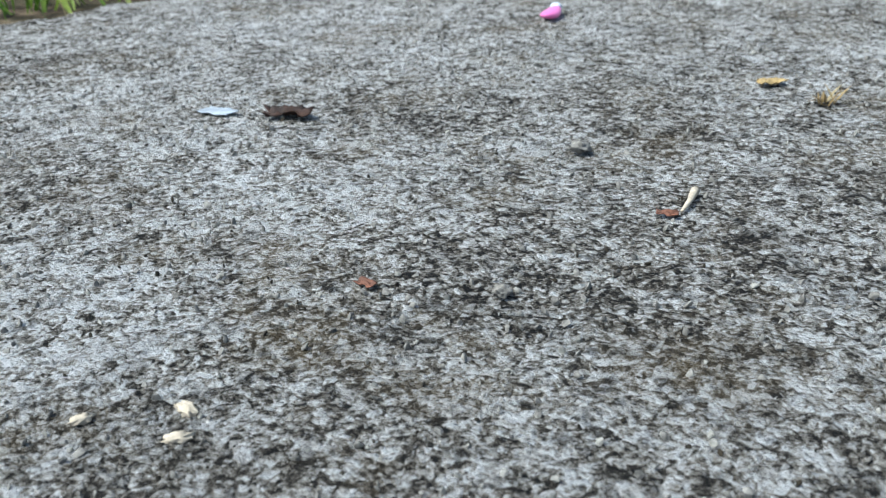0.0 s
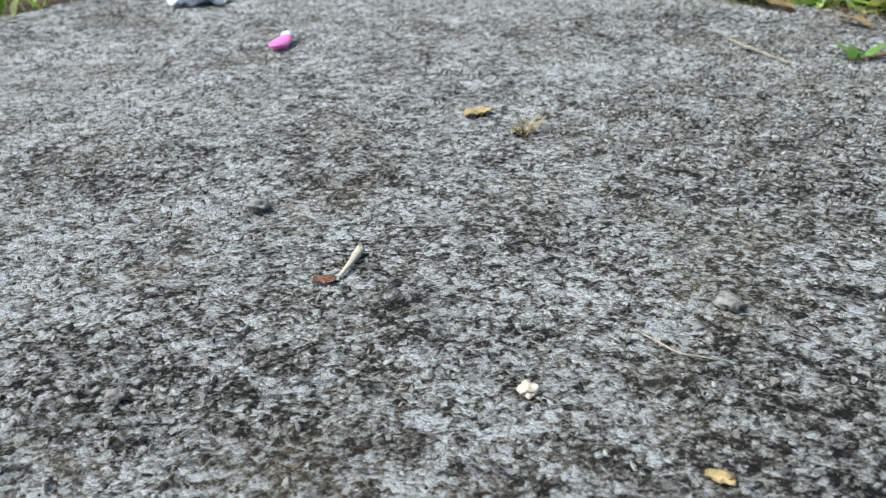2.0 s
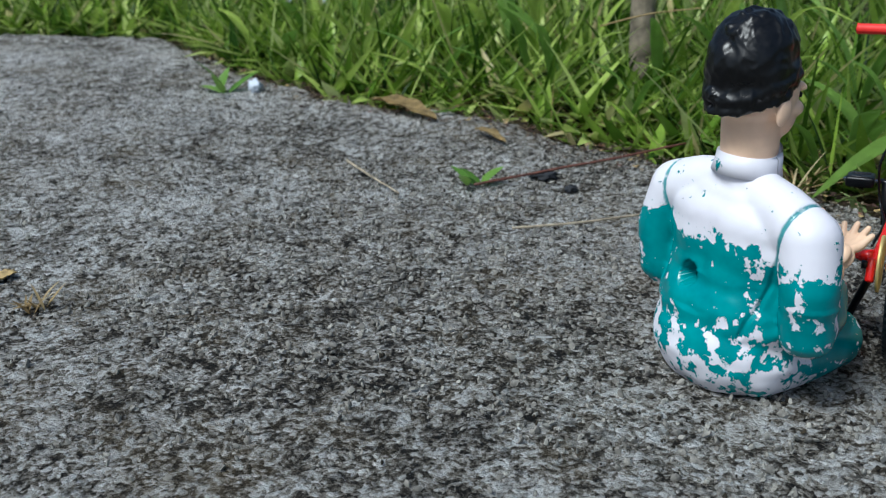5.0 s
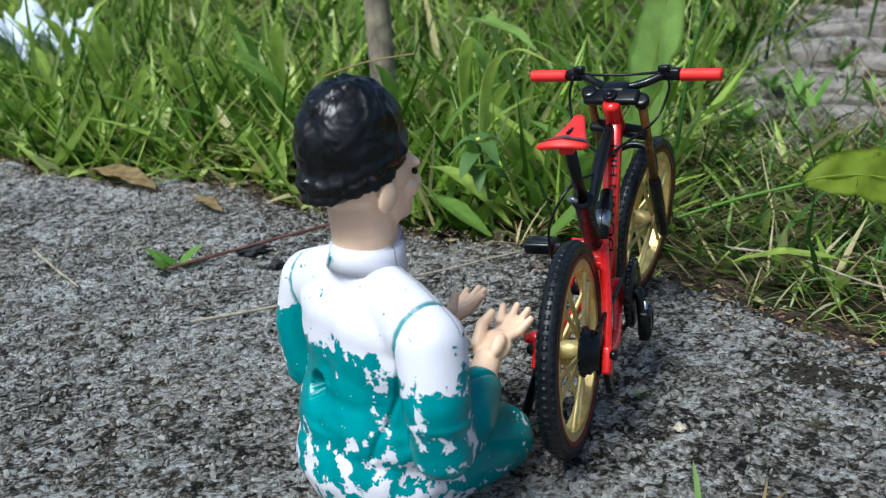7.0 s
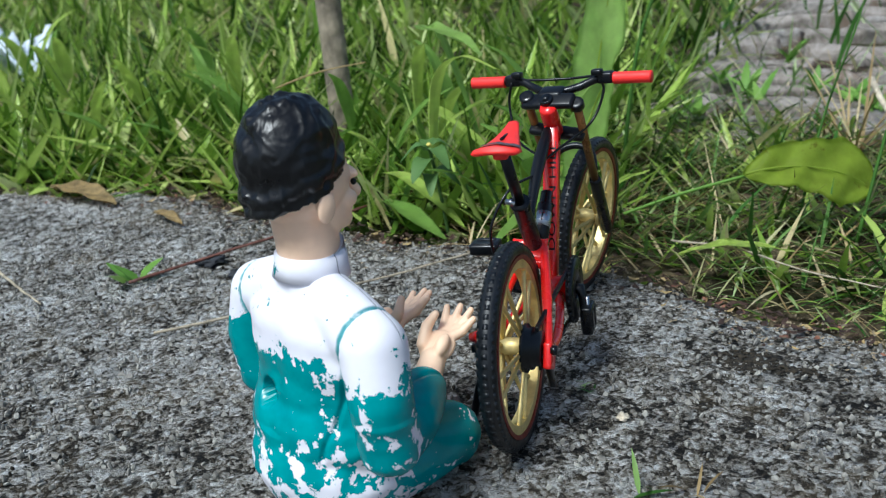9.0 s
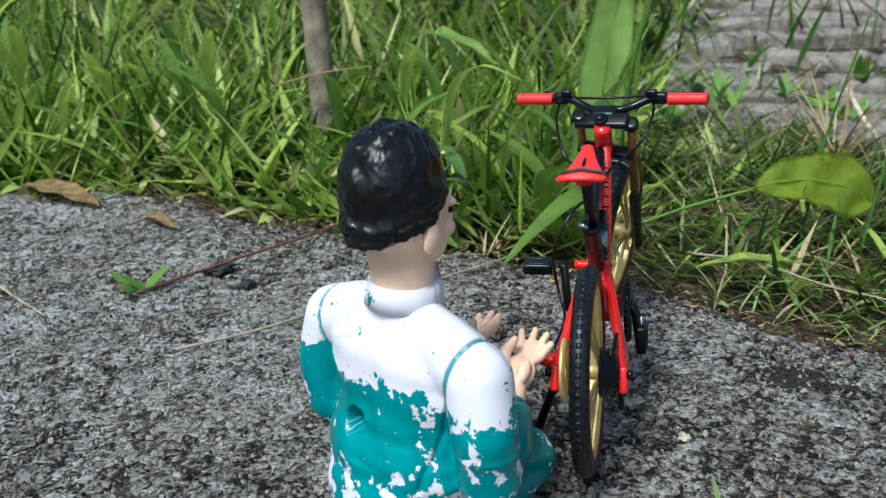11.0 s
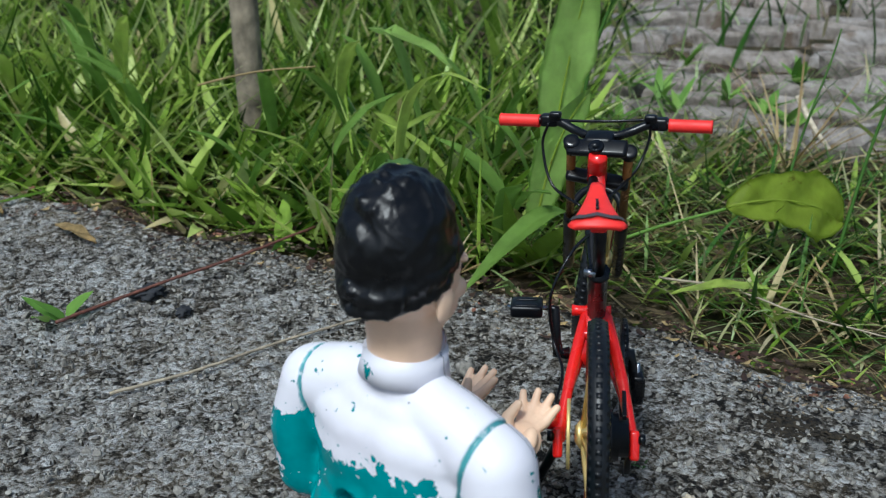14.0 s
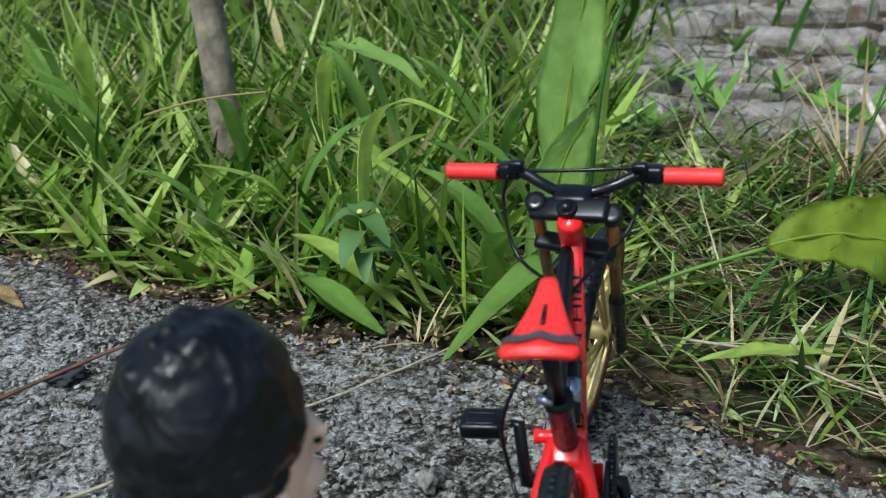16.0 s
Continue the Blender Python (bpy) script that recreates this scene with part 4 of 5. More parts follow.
    for sx in (-1, 1):
        w = Vector((sx * 0.0182, 0.0242, 0.0322))
        c = w + Vector((-sx * 0.0062, 0.0105, 0.0068))
        ball_chain(palm, [w, w.lerp(c, 0.6)], [0.0048, 0.0042])
        slope = Matrix.Rotation(radians(sx * 22), 4, 'Z') @ Matrix.Rotation(radians(30), 4, 'X')
        ball(palm, c, (0.0062, 0.0062, 0.0026), slope)
        ball(palm, c + Vector((sx * 0.0040, -0.001, 0.0022)), (0.0022, 0.0042, 0.0022), slope)
        for k, (ang, ln) in enumerate(((-16, 0.0085), (0, 0.0102), (16, 0.0098), (33, 0.0080))):
            a = radians(90 + sx * ang)
            d = Vector((math.cos(a), math.sin(a), 0.26 + 0.08 * k))
            s = c + Vector((math.cos(a), math.sin(a), 0.35)) * 0.0046
            ball_chain(palm, [s, s + d * ln * 0.5, s + d * ln + Vector((0, 0, 0.0022))], [0.0017, 0.0016, 0.0011], 6)
        ball_chain(palm, [c + Vector((-sx * 0.003, -0.003, 0.001)), c + Vector((-sx * 0.0045, 0.000, 0.0055)), c + Vector((-sx * 0.0030, 0.0028, 0.0092))], [0.0023, 0.0019, 0.0013], 5)
    palm = fused(palm, 0.0005, 2)
    # thick black paste pressed on as hair: a dome, a rolled band along the hairline and smears on the crown
    hair = Clay()
    ball(hair, (0, -0.0016, 0.1075), (0.0146, 0.0160, 0.0150))
    ball(hair, (0, -0.0012, 0.1120), (0.0136, 0.0145, 0.0122))
    ball(hair, (0, -0.0045, 0.1010), (0.0137, 0.0118, 0.0120))
    rh = random.Random(8)
    for k in range(60):
        a = 2 * math.pi * k / 60
        y = -0.0015 + 0.0154 * math.sin(a)
        lift = rh.uniform(-0.0007, 0.0007)
        ball(hair, (0.0132 * math.cos(a), y * 0.95, 0.1030 + 0.30 * y + lift), (0.0016, 0.0016, rh.uniform(0.0020, 0.0030)))
        if y < 0.009:
            ball(hair, (0.0122 * math.cos(a), y * 0.90, 0.0985 + 0.28 * y - lift), (0.0018, 0.0018, rh.uniform(0.0018, 0.0026)))
    for k in range(26):
        a, e = rh.uniform(0, 2 * math.pi), rh.uniform(0.2, 1.35)
        q = Vector((0.0134 * math.cos(a) * math.cos(e), -0.0014 + 0.0145 * math.sin(a) * math.cos(e), 0.1085 + 0.0160 * math.sin(e)))
        side = Vector((-math.sin(a), math.cos(a), rh.uniform(-0.7, 0.7))) * rh.uniform(0.002, 0.005)
        core = Vector((0, -0.0014, 0.1080))
        ends = [core + (e - core).normalized() * ((q - core).length - 0.0012) for e in (q - side, q + side)]
        ball_chain(hair, [ends[0], q - (q - core) * 0.06, ends[1]], [0.0008, rh.uniform(0.0013, 0.0021), 0.0008], 4)
    hair = fused(hair, 0.0005, 5)
    normals = [v.normal.copy() for v in hair.vertices]
    places = [v.co.copy() for v in hair.vertices]
    for p, nv in zip(places, normals):
        warp = noise.noise_vector(p * 90) * 0.35
        ridge = noise.ridged_multi_fractal(Vector((p.x * 85 + p.z * 50, p.y * 85, p.z * 105)) + warp * 3, 1.0, 2.0, 2, 1.0, 2.0, noise_basis='PERLIN_ORIGINAL')
        dents = noise.noise(p * 150)
        p += nv * (0.00062 * (ridge - 1.2) + 0.0012 * min(0.1, dents) + 0.00008 * noise.noise(p * 500))
    hair.vertices.foreach_set("co", [c for p in places for c in p])
    # hairline: low at the nape, high over the brow, ragged, with a stub before each ear
    bmh = bmesh.new()
    bmh.from_mesh(hair)
    doomed = []
    for v in bmh.verts:
        line = 0.0972 + 0.27 * v.co.y + 0.0010 * noise.noise(v.co * 420) + (0.0016 if v.co.y > 0.0045 else 0)
        if v.co.z < line - (0.0034 if -0.0015 < v.co.y < 0.0022 else 0):
            doomed.append(v)
    bmesh.ops.delete(bmh, geom=doomed, context='VERTS')
    rim = [e for e in bmh.edges if e.is_boundary]
    got = bmesh.ops.extrude_edge_only(bmh, edges=rim)
    for v in (g for g in got["geom"] if isinstance(g, bmesh.types.BMVert)):
        v.co = Vector((v.co.x * 0.84, (v.co.y - 0.001) * 0.84 + 0.001, v.co.z + 0.0004))
    bmh.to_mesh(hair)
    bmh.free()
    cm = bpy.data.meshes.new("collar")
    collar.to_mesh(cm)
    collar.free()
    dots = Clay()
    for sx in (-1, 1):
        ball(dots, (sx * 0.0050, 0.0153, 0.0962), (0.0010, 0.0008, 0.0010))
    dm = bpy.data.meshes.new("dots")
    dm.from_pydata(dots.v, [], dots.f)
    whole = bmesh.new()
    for me, index in ((robe, 0), (skin, 1), (hair, 2), (dm, 3), (palm, 1), (cm, 0)):
        n = len(whole.faces)
        whole.from_mesh(me)
        whole.faces.ensure_lookup_table()
        for f in whole.faces[n:]:
            f.material_index = index
    out = bpy.data.meshes.new("figurine")
    whole.to_mesh(out)
    whole.free()
    for m in (ROBE, SKIN, HAIR, BLACK):
        out.materials.append(m)
    smooth(out)
    for me in (robe, skin, hair, palm, cm, dm):
        bpy.data.meshes.remove(me)
    ob = new("figurine", out)
    ob.matrix_basis = pose(-0.0505, -0.022, -0.0007, 0, 0, -33) @ Matrix.Diagonal((0.98, 0.98, 1.0, 1))
    tagged(ob, "kneeling plastic figurine in a white robe with chipped teal paint", "figurine")


build_figurine()


# ---- large leaves and single plants ----
def big_leaf(name, label, ctrl, width, mat, fold=0.2, tip=0.55, face=None, wave=0.0, seg=5, stem=None, veins=0):
    """One leaf as a curved sheet with a midrib, side veins and an uneven margin."""
    line = curve_pts(ctrl, seg + 3)
    n, cols = len(line) - 1, 10
    grid = []
    bm = bmesh.new()
    for i, p in enumerate(line):
        s = i / n
        d = (line[min(i + 1, n)] - line[max(i - 1, 0)]).normalized()
        side = d.cross(Vector(face) if face else Vector((0, 0, 1)))
        side = side.normalized() if side.length > 1e-4 else Vector((1, 0, 0))
        up = side.cross(d)
        peak = tip * 0.8
        w = (s / peak) ** 0.55 if s < peak else (max(0.0, 1 - s) / (1 - peak)) ** 0.62
        w = width * 0.5 * max(w, 0.03)
        row = []
        for j in range(cols + 1):
            v = -1 + 2 * j / cols
            rag = 1 + (0.15 if veins else 0.07) * noise.noise(Vector((s * 9 + p.x * 40, v * 2, p.y * 30)))
            lift = fold * w * abs(v) ** 1.3 + wave * math.sin(s * 14 + v * 3 + p.x * 90)
            if veins:
                lift += 0.00035 * math.sin((s - 0.22 * abs(v)) * veins * 2 * math.pi) - (0.0006 if abs(v) < 0.1 else 0)
            else:
                lift += 0.00018 * math.sin(abs(v) * 16)
            row.append(bm.verts.new(p + side * (w * v * rag) + up * lift))
        grid.append(row)
    for a, b in zip(grid, grid[1:]):
        for j in range(cols):
            bm.faces.new((a[j], a[j + 1], b[j + 1], b[j]))
    bmesh.ops.solidify(bm, geom=bm.faces, thickness=0.00025)
    ob = part(name, bm, mat)
    if veins:
        rib = [p + (Vector(face) if face else Vector((0, 0, 1))).normalized() * 0.0004 for p in line[1:-2]]
        part("midrib", tube(rib, [0.0007 * (1 - 0.7 * i / len(rib)) for i in range(len(rib))], 6), BROAD, ob, "pale midrib")
    if stem:
        part("stalk", tube(curve_pts(stem, 5), 0.0008, 7), WEED, ob)
    return tagged(ob, label, "leaf", "leaves along the verge")


big_leaf("broad_leaf", "large yellow-green leaf with brown spots beside the fine grass", [(0.060, 0.212, 0.028), (0.074, 0.217, 0.030), (0.089, 0.223, 0.029), (0.105, 0.229, 0.024), (0.119, 0.235, 0.015)], 0.035, BROAD, 0.10, 0.95, (0.0, -0.75, 0.65), 0.0012, 7, [(0.006, 0.198, 0.012), (0.032, 0.206, 0.020), (0.061, 0.2125, 0.0275)], 9)
big_leaf("broad_leaf", "tall upright light-green leaf in the grass", [(-0.022, 0.250, 0.0), (-0.018, 0.262, 0.055), (-0.012, 0.268, 0.095), (-0.002, 0.268, 0.150)], 0.027, LIGHT_LEAF, 0.3, 0.75, (-0.3, -1, 0.2), 0.0026, 7, None, 11)
big_leaf("broad_leaf", "light-green leaf leaning over in the grass", [(-0.028, 0.230, -0.005), (-0.022, 0.238, 0.030), (-0.014, 0.240, 0.055), (-0.004, 0.236, 0.074)], 0.022, LIGHT_LEAF, 0.3, 0.6, (0.2, -1, 0.3), 0.0008, 6, None, 9)
big_leaf("grass_leaf", "long green leaf curling over with a pale edge", [(-0.085, 0.275, 0.02), (-0.098, 0.258, 0.085), (-0.105, 0.249, 0.0945), (-0.085, 0.238, 0.092), (-0.068, 0.228, 0.084)], 0.014, LIGHT_LEAF, 0.3, 0.7, None, 0.0008)
big_leaf("grass_leaf", "narrow green leaf arching over the bicycle", [(-0.095, 0.215, 0.01), (-0.085, 0.200, 0.07), (-0.068, 0.186, 0.091), (-0.045, 0.176, 0.087)], 0.007, GRASS, 0.3, 0.5)
big_leaf("grass_leaf", "long green leaf with its tip on the concrete", [(-0.003, 0.205, 0.020), (-0.018, 0.190, 0.030), (-0.036, 0.174, 0.020), (-0.054, 0.160, 0.003)], 0.014, WEED, 0.25, 0.6)
big_leaf("grass_leaf", "green leaf lying out over the slab's edge", [(-0.125, 0.215, 0.010), (-0.108, 0.198, 0.012), (-0.092, 0.186, 0.008), (-0.078, 0.178, 0.003)], 0.013, WEED, 0.25, 0.6)
big_leaf("grass_leaf", "green leaf drooping on to the concrete", [(-0.128, 0.225, 0.022), (-0.108, 0.206, 0.026), (-0.088, 0.195, 0.018), (-0.07, 0.186, 0.006)], 0.011, GRASS, 0.25, 0.6)
big_leaf("dead_leaf", "curled pale-brown dead leaf lying at the verge", [(-0.362, 0.244, 0.003), (-0.340, 0.234, 0.006), (-0.318, 0.226, 0.005), (-0.296, 0.217, 0.002)], 0.020, OCHRE_LEAF, 0.25, 0.6, None, 0.0010, 6)
big_leaf("dead_leaf", "narrow dry leaf lying on the slab's edge", [(-0.262, 0.205, 0.003), (-0.248, 0.196, 0.005), (-0.232, 0.186, 0.003)], 0.009, OCHRE_LEAF, 0.25, 0.6, None, 0.0006, 5)
r = random.Random(31)
big_leaf("grass_leaf", "dark green leaf lying flat among dry straw", [(0.034, 0.168, 0.004), (0.05, 0.166, 0.010), (0.066, 0.168, 0.010), (0.084, 0.175, 0.005)], 0.009, GRASS, 0.2, 0.6, None, 0.0004, 3)
for k in range(70):
    x = r.uniform(-0.62, -0.02)
    far = r.uniform(0.02, 0.16)
    y = edge_y(x) + far
    a = r.gauss(-1.3, 0.5) if k % 3 == 0 else r.choice((0.0, math.pi)) + r.gauss(0, 0.5)
    ln = r.uniform(0.030, 0.060)
    tx, ty = x + ln * math.cos(a), y + ln * math.sin(a)
    h = r.uniform(0.012, 0.026) + far * 0.25
    big_leaf("grass_leaf", "broad green grass leaf spreading from the verge", [(x, y, -0.004), ((2 * x + tx) / 3, (2 * y + ty) / 3, h * 0.75), ((x + 2 * tx) / 3, (y + 2 * ty) / 3, h * 1.15), (tx, ty, h * 1.25 + 0.003)], r.uniform(0.007, 0.013), (GRASS, WEED)[k % 2], 0.25, r.uniform(0.45, 0.7), None, 0.0004, 2)


def build_weed():
    plant = tagged(new("weed"), "small weed with oval leaves and a tiny yellow flower", "weed")
    top = Vector((-0.087, 0.190, 0.046))
    part("stem", tube(curve_pts([(-0.083, 0.198, -0.006), (-0.085, 0.194, 0.025), top], 6), 0.0009, 7), DULL_WEED, plant)
    for k, (a, ln, z) in enumerate(((200, 0.015, 0.0), (320, 0.017, -0.001), (260, 0.019, -0.006), (30, 0.014, 0.001), (120, 0.015, 0.001), (285, 0.015, -0.014), (350, 0.016, -0.012))):
        d = Vector((math.cos(radians(a)), math.sin(radians(a)), 0))
        p = top + Vector((0, 0, z))
        bm = bmesh.new()
        leaf_blade(bm, curve_pts([p, p + d * ln * 0.4 + Vector((0, 0, 0.002)), p + d * ln + Vector((0, 0, -0.006))], 4), ln * 0.5, 0.2, 0.55)
        part("leaf", bm, DULL_WEED, plant)
    part("flower", lump(bmesh.new(), top + Vector((0, 0, 0.0020)), 0.0013, (1, 1, 0.8), 0.4, 3), YELLOW, plant, "tiny pale yellow flower")


YELLOW = plain("pale_yellow_flower", srgb("cfc262"), 0.6)
build_weed()
for ctrl, rad in (([(0.085, 0.225, -0.005), (0.095, 0.245, 0.045), (0.108, 0.262, 0.085), (0.112, 0.268, 0.10)], 0.0007), ([(0.112, 0.215, -0.005), (0.124, 0.232, 0.05), (0.138, 0.246, 0.10), (0.150, 0.256, 0.15)], 0.0009), ([(-0.01, 0.30, 0), (0.0, 0.32, 0.08), (0.03, 0.33, 0.14), (0.06, 0.335, 0.175)], 0.0012)):
    pts = curve_pts(ctrl, 6)
    stalk = tagged(part("grass_stalk", tube(pts, [rad * (1.1 - 0.6 * i / len(pts)) for i in range(len(pts))], 7), STALK), "thin dark-green grass stalk rising from the verge", "grass stalk")
    bm = bmesh.new()
    leaf_blade(bm, curve_pts([pts[7], pts[7] + Vector((0.006, 0, 0.02)), pts[7] + Vector((0.016, -0.004, 0.034))], 4), 0.0026, 0.3, 0.4)
    part("leaf", bm, STALK, stalk)


def build_tuft(x, y, n, length, width, mat, label, seed):
    r = random.Random(seed)
    bm = bmesh.new()
    for k in range(n):
        a = r.uniform(0, 2 * math.pi)
        leaf_blade(bm, grass_line(x + r.uniform(-.004, .004), y + r.uniform(-.004, .004), length * r.uniform(0.6, 1.1), r.uniform(0.5, 1.3), a, r.uniform(0.1, 0.5), 5, 0.0005), width * r.uniform(0.7, 1.1), 0.25, 0.5)
    return tagged(part("grass_tuft", bm, mat), label, "grass tuft")


build_tuft(-0.217, 0.116, 4, 0.020, 0.008, WEED, "small green seedling growing on the concrete", 1)
build_tuft(0.040, -0.012, 4, 0.015, 0.002, FINE_GRASS, "thin grass sprout growing out of the concrete", 2)
build_tuft(0.057, -0.008, 4, 0.012, 0.0014, STRAW, "dry grass sprout growing out of the concrete", 3)
build_tuft(-0.475, 0.222, 5, 0.030, 0.008, WEED, "low green leaves beside a white pebble", 4)
build_tuft(-0.305, -0.099, 14, 0.012, 0.0015, STRAW, "withered grass wisp lying on the concrete", 5)
build_tuft(0.015, 0.048, 6, 0.006, 0.001, FINE_GRASS, "tiny green sprout beside the bicycle", 6)
build_tuft(-0.062, 0.178, 16, 0.024, 0.0012, STRAW, "clump of dry straw at the slab's edge", 7)
for k, (x, y) in enumerate(((0.06, 0.455), (0.135, 0.44), (0.10, 0.50), (0.19, 0.47), (0.03, 0.53), (0.16, 0.56), (0.08, 0.60), (0.02, 0.43), (0.22, 0.52), (0.25, 0.44), (0.12, 0.47), (0.05, 0.49))):
    build_tuft(x, y, 7, 0.030, 0.006, WEED, "green sprig growing between flat stones", 40 + k)
build_tuft(0.118, 0.365, 36, 0.09, 0.0016, STRAW, "tall clump of beige dry grass", 8).matrix_basis = Matrix.Translation((0, 0, -0.01))


# ---- litter, stones and twigs on the slab ----
def rock(name, label, loc, r, mat, squash=(1, 1, 0.7), seed=1.0, category="stone"):
    return tagged(part(name, lump(bmesh.new(), (0, 0, 0), r * 0.85, squash, 0.8, 2.3, seed, 3), mat), label, category), loc


def put_rock(name, label, x, y, r, mat, squash=(1, 1, 0.7), seed=1.0, category="stone"):
    ob, _ = rock(name, label, None, r, mat, squash, seed, category)
    ob.matrix_basis = pose(x, y, r * squash[2] * 0.75, 0, 0, seed * 77)


put_rock("stone", "small grey stone on the concrete", -0.046, 0.095, 0.0042, PEBBLE, (1, 0.9, 0.9), 1.3)
put_rock("stone", "oval grey stone on the concrete", -0.149, -0.207, 0.0045, PEBBLE, (1.2, 0.9, 0.7), 2.1)
put_rock("stone", "round grey stone half sunk in the concrete", -0.345, -0.236, 0.0055, PEBBLE, (1, 0.9, 0.5), 3.7)
put_rock("stone", "pale pebble on the concrete", -0.270, -0.358, 0.0032, PEBBLE, (1, 1, 0.7), 4.2)
put_rock("stone", "dark blue-grey stone near the grass", -0.189, 0.142, 0.0060, DARK_STONE, (1.3, 1.0, 0.4), 5.1)
put_rock("stone", "dark stone flake on the concrete", -0.168, 0.128, 0.0040, DARK_STONE, (1.2, 0.8, 0.5), 5.9)
put_rock("stone", "white pebble beside green leaves", -0.457, 0.237, 0.0065, WHITE_PAPER, (1.1, 0.9, 0.8), 6.3)
put_rock("chip", "salmon-coloured chip on the concrete", -0.279, -0.464, 0.0032, PALE_CHIP, (1.2, 0.8, 0.5), 7.1, "chip")
put_rock("chip", "pale stone chip on the concrete", -0.269, -0.472, 0.0030, PALE_CHIP, (1.3, 0.8, 0.5), 7.9, "chip")
put_rock("chip", "small pale chip on the concrete", -0.294, -0.486, 0.0026, PALE_CHIP, (1.3, 0.8, 0.5), 8.2, "chip")
put_rock("chip", "cream-coloured chip on the concrete", -0.174, -0.286, 0.0034, PALE_CHIP, (1, 1, 0.6), 8.8, "chip")
put_rock("chip", "ochre flake on the concrete", -0.113, -0.290, 0.0030, OCHRE_LEAF, (1.4, 0.8, 0.4), 9.4, "chip")
put_rock("chip", "pale stone chip beside the tyre", 0.030, 0.030, 0.0022, PALE_CHIP, (1, 1, 0.6), 9.9, "chip")


def crumbs(label, x, y, rx, ry, count, mat, seed):
    """A thin scatter of crumbs of earth or moss."""
    r = random.Random(seed)
    bm = bmesh.new()
    for k in range(count):
        a, d = r.uniform(0, 2 * math.pi), r.random() ** 0.7
        q = r.uniform(0.0004, 0.0013) * (1.2 - 0.6 * d)
        lump(bm, (x + rx * d * math.cos(a), y + ry * d * math.sin(a), q * 0.2), q, (1.2, 1, 0.45), 0.5, 2, r.uniform(0, 50), 1)
    tagged(part("moss_crumbs", bm, mat), label, "moss", kind="stuff")


crumbs("dark brown crumbs of moss on the concrete", 0.068, 0.078, 0.011, 0.009, 240, MOSS, 1)
crumbs("dark brown crumbs of moss on the concrete", 0.085, 0.074, 0.010, 0.006, 60, MOSS, 2)
crumbs("greenish crumbs of moss on the concrete", -0.305, -0.099, 0.018, 0.012, 50, MOSS, 3)


def build_petal():
    bm = bmesh.new()
    got = bmesh.ops.create_icosphere(bm, subdivisions=3, radius=1)
    for v in got["verts"]:
        s = v.co.x
        v.co = Vector((0.0165 * s, 0.0062 * v.co.y * (1 - 0.25 * s), 0.0034 * v.co.z + 0.0028 + 0.002 * s * s))
    ob = tagged(part("plastic_scrap", bm, PINK), "pink plastic scrap with a white end", "plastic scrap")
    bm = bmesh.new()
    lump(bm, (0.0150, 0.0006, 0.0048), 0.0036, (1.2, 1.2, 0.8), 0.2)
    part("white_end", bm, WHITE_PAPER, ob)
    ob.matrix_basis = pose(-0.546, -0.036, 0, 0, 0, 118)


def crumple(name, label, x, y, size, mat, seed, turn=0, high=0.5, base=0.0):
    bm = bmesh.new()
    bmesh.ops.create_grid(bm, x_segments=16, y_segments=12, size=1)
    for v in bm.verts:
        p = Vector((v.co.x * 1.7 + seed, v.co.y * 1.7, seed))
        n = noise.noise(p) + 0.5 * noise.noise(p * 2.7)
        v.co = Vector((v.co.x * size * (1 + 0.25 * n), v.co.y * size * 0.55 * (1 + 0.3 * noise.noise(p * 1.3 + Vector((5, 1, 1)))), size * high * max(0, n + 0.45) + 0.0012))
    bmesh.ops.solidify(bm, geom=bm.faces, thickness=0.0004)
    ob = tagged(part(name, bm, mat), label, "paper scrap")
    ob.matrix_basis = pose(x, y, base, 0, 0, turn)


build_petal()
crumple("dead_leaf", "reddish-brown scrap of leaf on the concrete", -0.273, -0.269, 0.0040, RUST, 11.7, 30, 0.35)
crumple("dead_leaf", "ochre dead leaf lying on the concrete", -0.345, -0.085, 0.0075, OCHRE_LEAF, 12.1, 60, 0.3)
crumple("dead_leaf", "brown scrap of leaf on the concrete", -0.305, -0.385, 0.0035, RUST, 13.4, 10, 0.3)
crumple("dead_leaf", "dark crumpled dead leaf on the concrete", -0.482, -0.296, 0.0115, BROWN_LEAF, 1.9, 48, 0.32)
crumple("paper_scrap", "crumpled white paper scrap on the concrete", -0.712, 0.028, 0.024, WHITE_PAPER, 3.3, 40)
crumple("paper_scrap", "large crumpled white sheet lying in the grass", -0.600, 0.495, 0.042, WHITE_PAPER, 7.7, 10, 1.1, 0.02)
crumple("paper_scrap", "thin pale scrap flat on the concrete", -0.512, -0.318, 0.009, PALE_SCRAP, 5.7, 20, 0.06)


def twig(name, label, ctrl, r, mat, taper=0.5, category="twig"):
    pts = curve_pts(ctrl, 8)
    n = len(pts)
    pts = [p + Vector((0.0006 * noise.noise(p * 130), 0.0006 * noise.noise(p * 130 + Vector((4, 4, 4))), 0)) for p in pts]
    tagged(part(name, tube(pts, [r * (1 - taper * i / n) for i in range(n)], 9), mat), label, category)


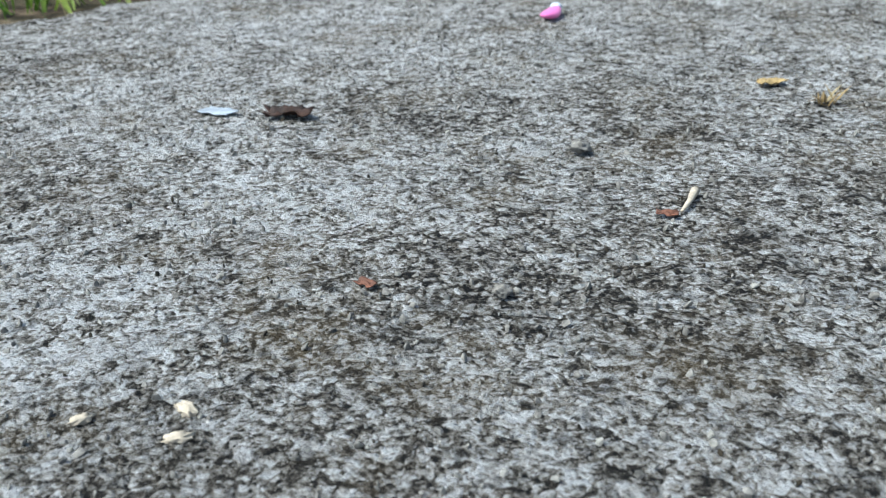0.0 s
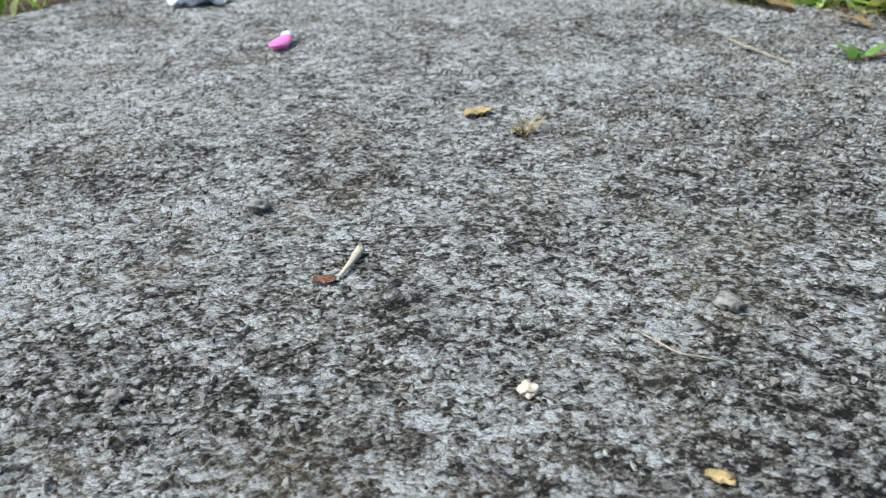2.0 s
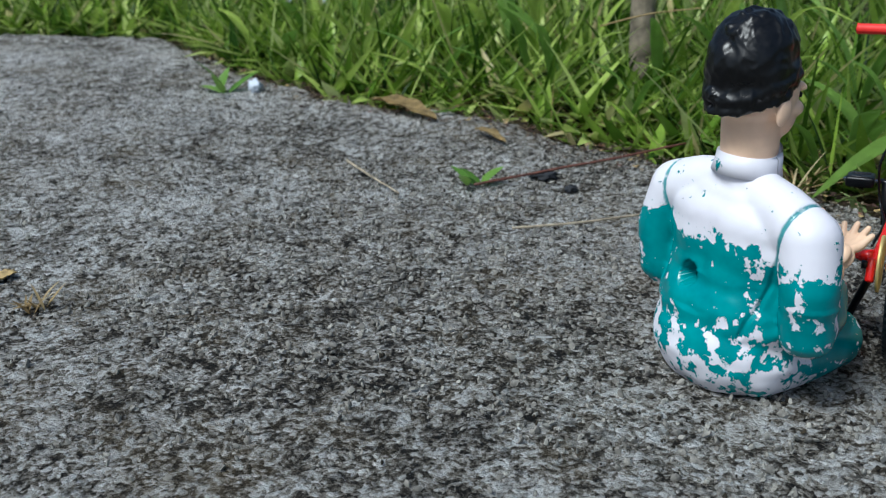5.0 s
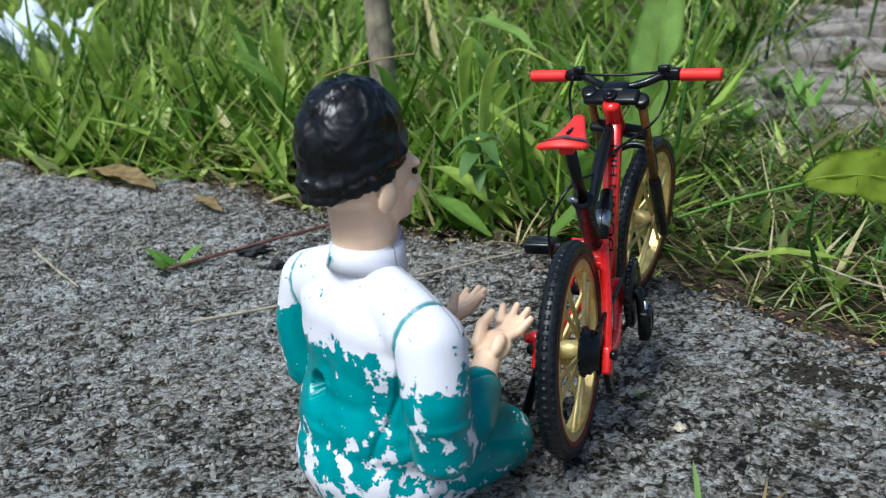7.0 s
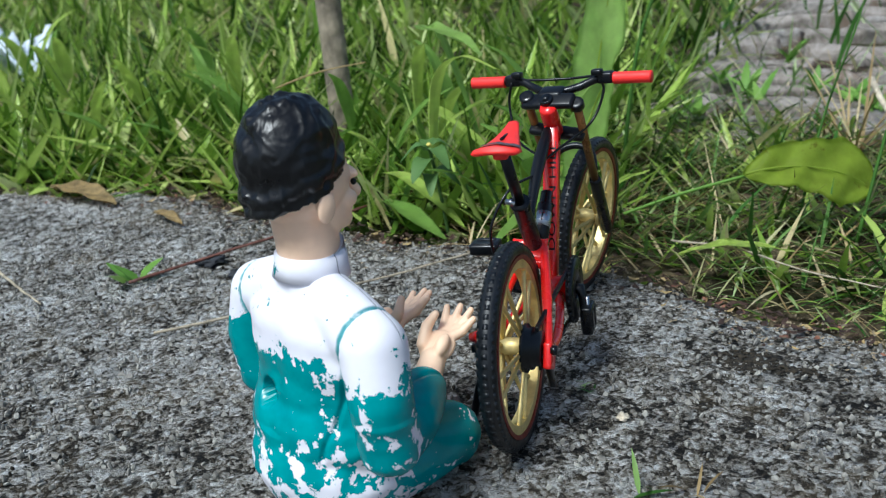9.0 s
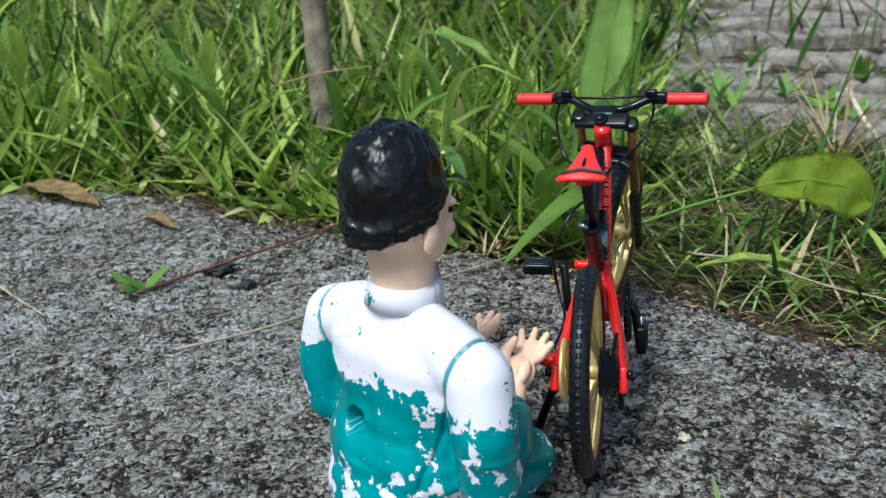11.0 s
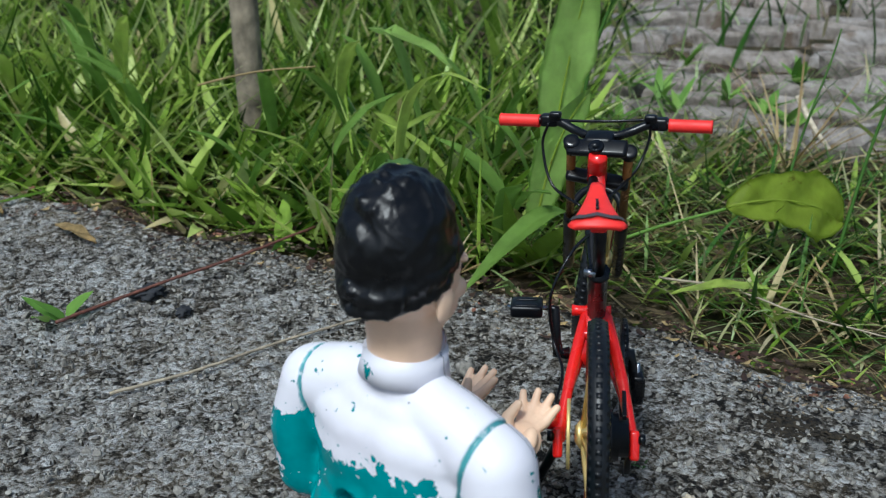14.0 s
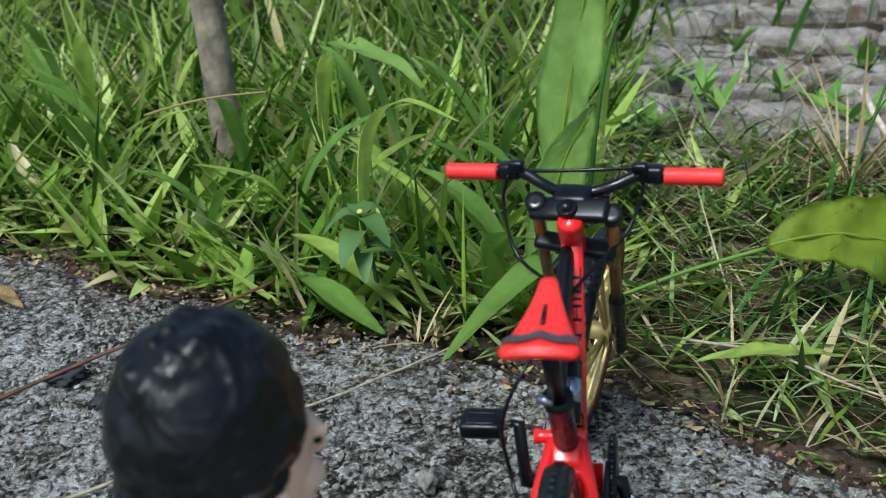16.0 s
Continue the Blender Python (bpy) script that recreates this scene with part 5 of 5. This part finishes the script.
twig("twig", "long pale twig lying across the concrete", [(-0.171, 0.062, 0.002), (-0.145, 0.082, 0.0022), (-0.120, 0.108, 0.002), (-0.095, 0.130, 0.002), (-0.076, 0.146, 0.003), (-0.05, 0.172, 0.004)], 0.0007, TWIG, 0.4)
twig("twig", "thin pale stalk on the concrete", [(-0.300, 0.118, 0.002), (-0.270, 0.098, 0.002), (-0.244, 0.082, 0.0018)], 0.0009, TWIG)
twig("twig", "reddish runner creeping out of the grass", [(-0.214, 0.108, 0.003), (-0.190, 0.140, 0.004), (-0.160, 0.170, 0.007), (-0.130, 0.205, 0.010)], 0.0008, RED_STEM, 0.2)
twig("twig", "bent brown twig in the grass by the bicycle", [(0.03, 0.180, 0.006), (0.06, 0.168, 0.008), (0.09, 0.150, 0.006), (0.13, 0.138, 0.003)], 0.0006, TWIG)
twig("twig", "pale husk lying on the concrete", [(-0.279, -0.244, 0.0018), (-0.274, -0.254, 0.0022), (-0.270, -0.264, 0.0014)], 0.0018, PALE_CHIP, 0.7)
twig("twig", "thin curved rootlet on the concrete", [(-0.165, -0.238, 0.001), (-0.150, -0.243, 0.0014), (-0.138, -0.240, 0.001)], 0.0004, TWIG)
twig("twig", "short pale twig beside the figurine", [(-0.080, 0.030, 0.001), (-0.068, 0.026, 0.0013), (-0.058, 0.020, 0.001)], 0.0006, TWIG)
twig("twig", "white bent root in the fine grass", [(0.128, 0.405, 0.03), (0.134, 0.392, 0.018), (0.146, 0.38, 0.004)], 0.0022, PALE_CHIP, 0.4)
twig("twig", "pale straw bent over the verge", [(-0.205, 0.265, 0.06), (-0.17, 0.25, 0.072), (-0.135, 0.235, 0.08)], 0.0006, STRAW)
twig("tree_trunk", "grey weathered trunk standing in the grass", [(-0.204, 0.352, -0.02), (-0.208, 0.356, 0.15), (-0.213, 0.360, 0.45)], 0.0088, BARK, 0.1, "tree trunk")


def build_gravel():
    """Loose grains and pebbles, too many to count."""
    r = random.Random(21)
    bm = bmesh.new()
    bmesh.ops.create_icosphere(bm, subdivisions=1, radius=1)
    unit = [v.co.copy() for v in bm.verts]
    faces = [tuple(v.index for v in f.verts) for f in bm.faces]
    bm.free()
    for name, mat, count, sizes in (("gravel", PEBBLE, 6500, (0.0004, 0.0015)), ("gravel", GREY_CHIP, 4500, (0.0004, 0.0012)), ("gravel", MOSS, 3000, (0.0003, 0.0009))):
        vs, fs = [], []
        k = 0
        while k < count:
            x, y = (r.uniform(-0.75, 0.2), r.uniform(-0.6, 0.3)) if k % 3 else (r.uniform(-0.3, 0.2), r.uniform(-0.1, 0.2))
            if not on_concrete(x, y + 0.01):
                continue
            s, q = r.uniform(*sizes), r.uniform(0, 99)
            rot = Euler((r.uniform(0, 6), r.uniform(0, 6), r.uniform(0, 6))).to_matrix()
            base = len(vs)
            for u in unit:
                w = rot @ Vector((u.x * 1.3, u.y, u.z * 0.55)) * (s * (1 + 0.7 * noise.noise(u * 1.5 + Vector((q, q, q)))))
                vs.append((x + w.x, y + w.y, s * 0.15 + w.z))
            fs += [tuple(base + i for i in f) for f in faces]
            k += 1
        me = bpy.data.meshes.new(name)
        me.from_pydata(vs, [], fs)
        me.materials.append(mat)
        tagged(new(name, me), "loose grit and small pebbles scattered over the concrete", "gravel", kind="stuff")


build_gravel()


def build_flakes():
    """Crumbs of dead leaf and bark along the rim of the slab, too many to count."""
    r = random.Random(77)
    for mat, count, size in ((RUST, 130, (0.0008, 0.0022)), (OCHRE_LEAF, 160, (0.0008, 0.0026)), (BROWN_LEAF, 700, (0.0008, 0.0030)), (DUST, 1900, (0.0004, 0.0013))):
        vs, fs = [], []
        for k in range(count):
            x = r.uniform(-0.6, 0.22)
            y = edge_y(x) + (r.gauss(-0.014, 0.012) if mat is DUST else r.gauss(-0.004, 0.014))
            s, a = r.uniform(*size), r.uniform(0, 2 * math.pi)
            c, q = math.cos(a), math.sin(a)
            z = 0.0012 if on_concrete(x, y) else -0.006
            base = len(vs)
            for u, v, h in ((-1, -0.35, 0.2), (0, -0.5, 0.0), (1, -0.2, 0.45), (1, 0.25, 0.3), (0, 0.5, 0.1), (-1, 0.3, 0.35)):
                u, v = u * s * r.uniform(0.8, 1.2), v * s * r.uniform(0.7, 1.3)
                vs.append((x + u * c - v * q, y + u * q + v * c, z + h * s * r.uniform(0.3, 1.2)))
            fs += [(base, base + 1, base + 4, base + 5), (base + 1, base + 2, base + 3, base + 4)]
        me = bpy.data.meshes.new("leaf_litter")
        me.from_pydata(vs, [], fs)
        me.materials.append(mat)
        tagged(new("leaf_litter", me), "crumbs of dead leaf along the rim of the slab", "leaf litter", kind="stuff")


build_flakes()
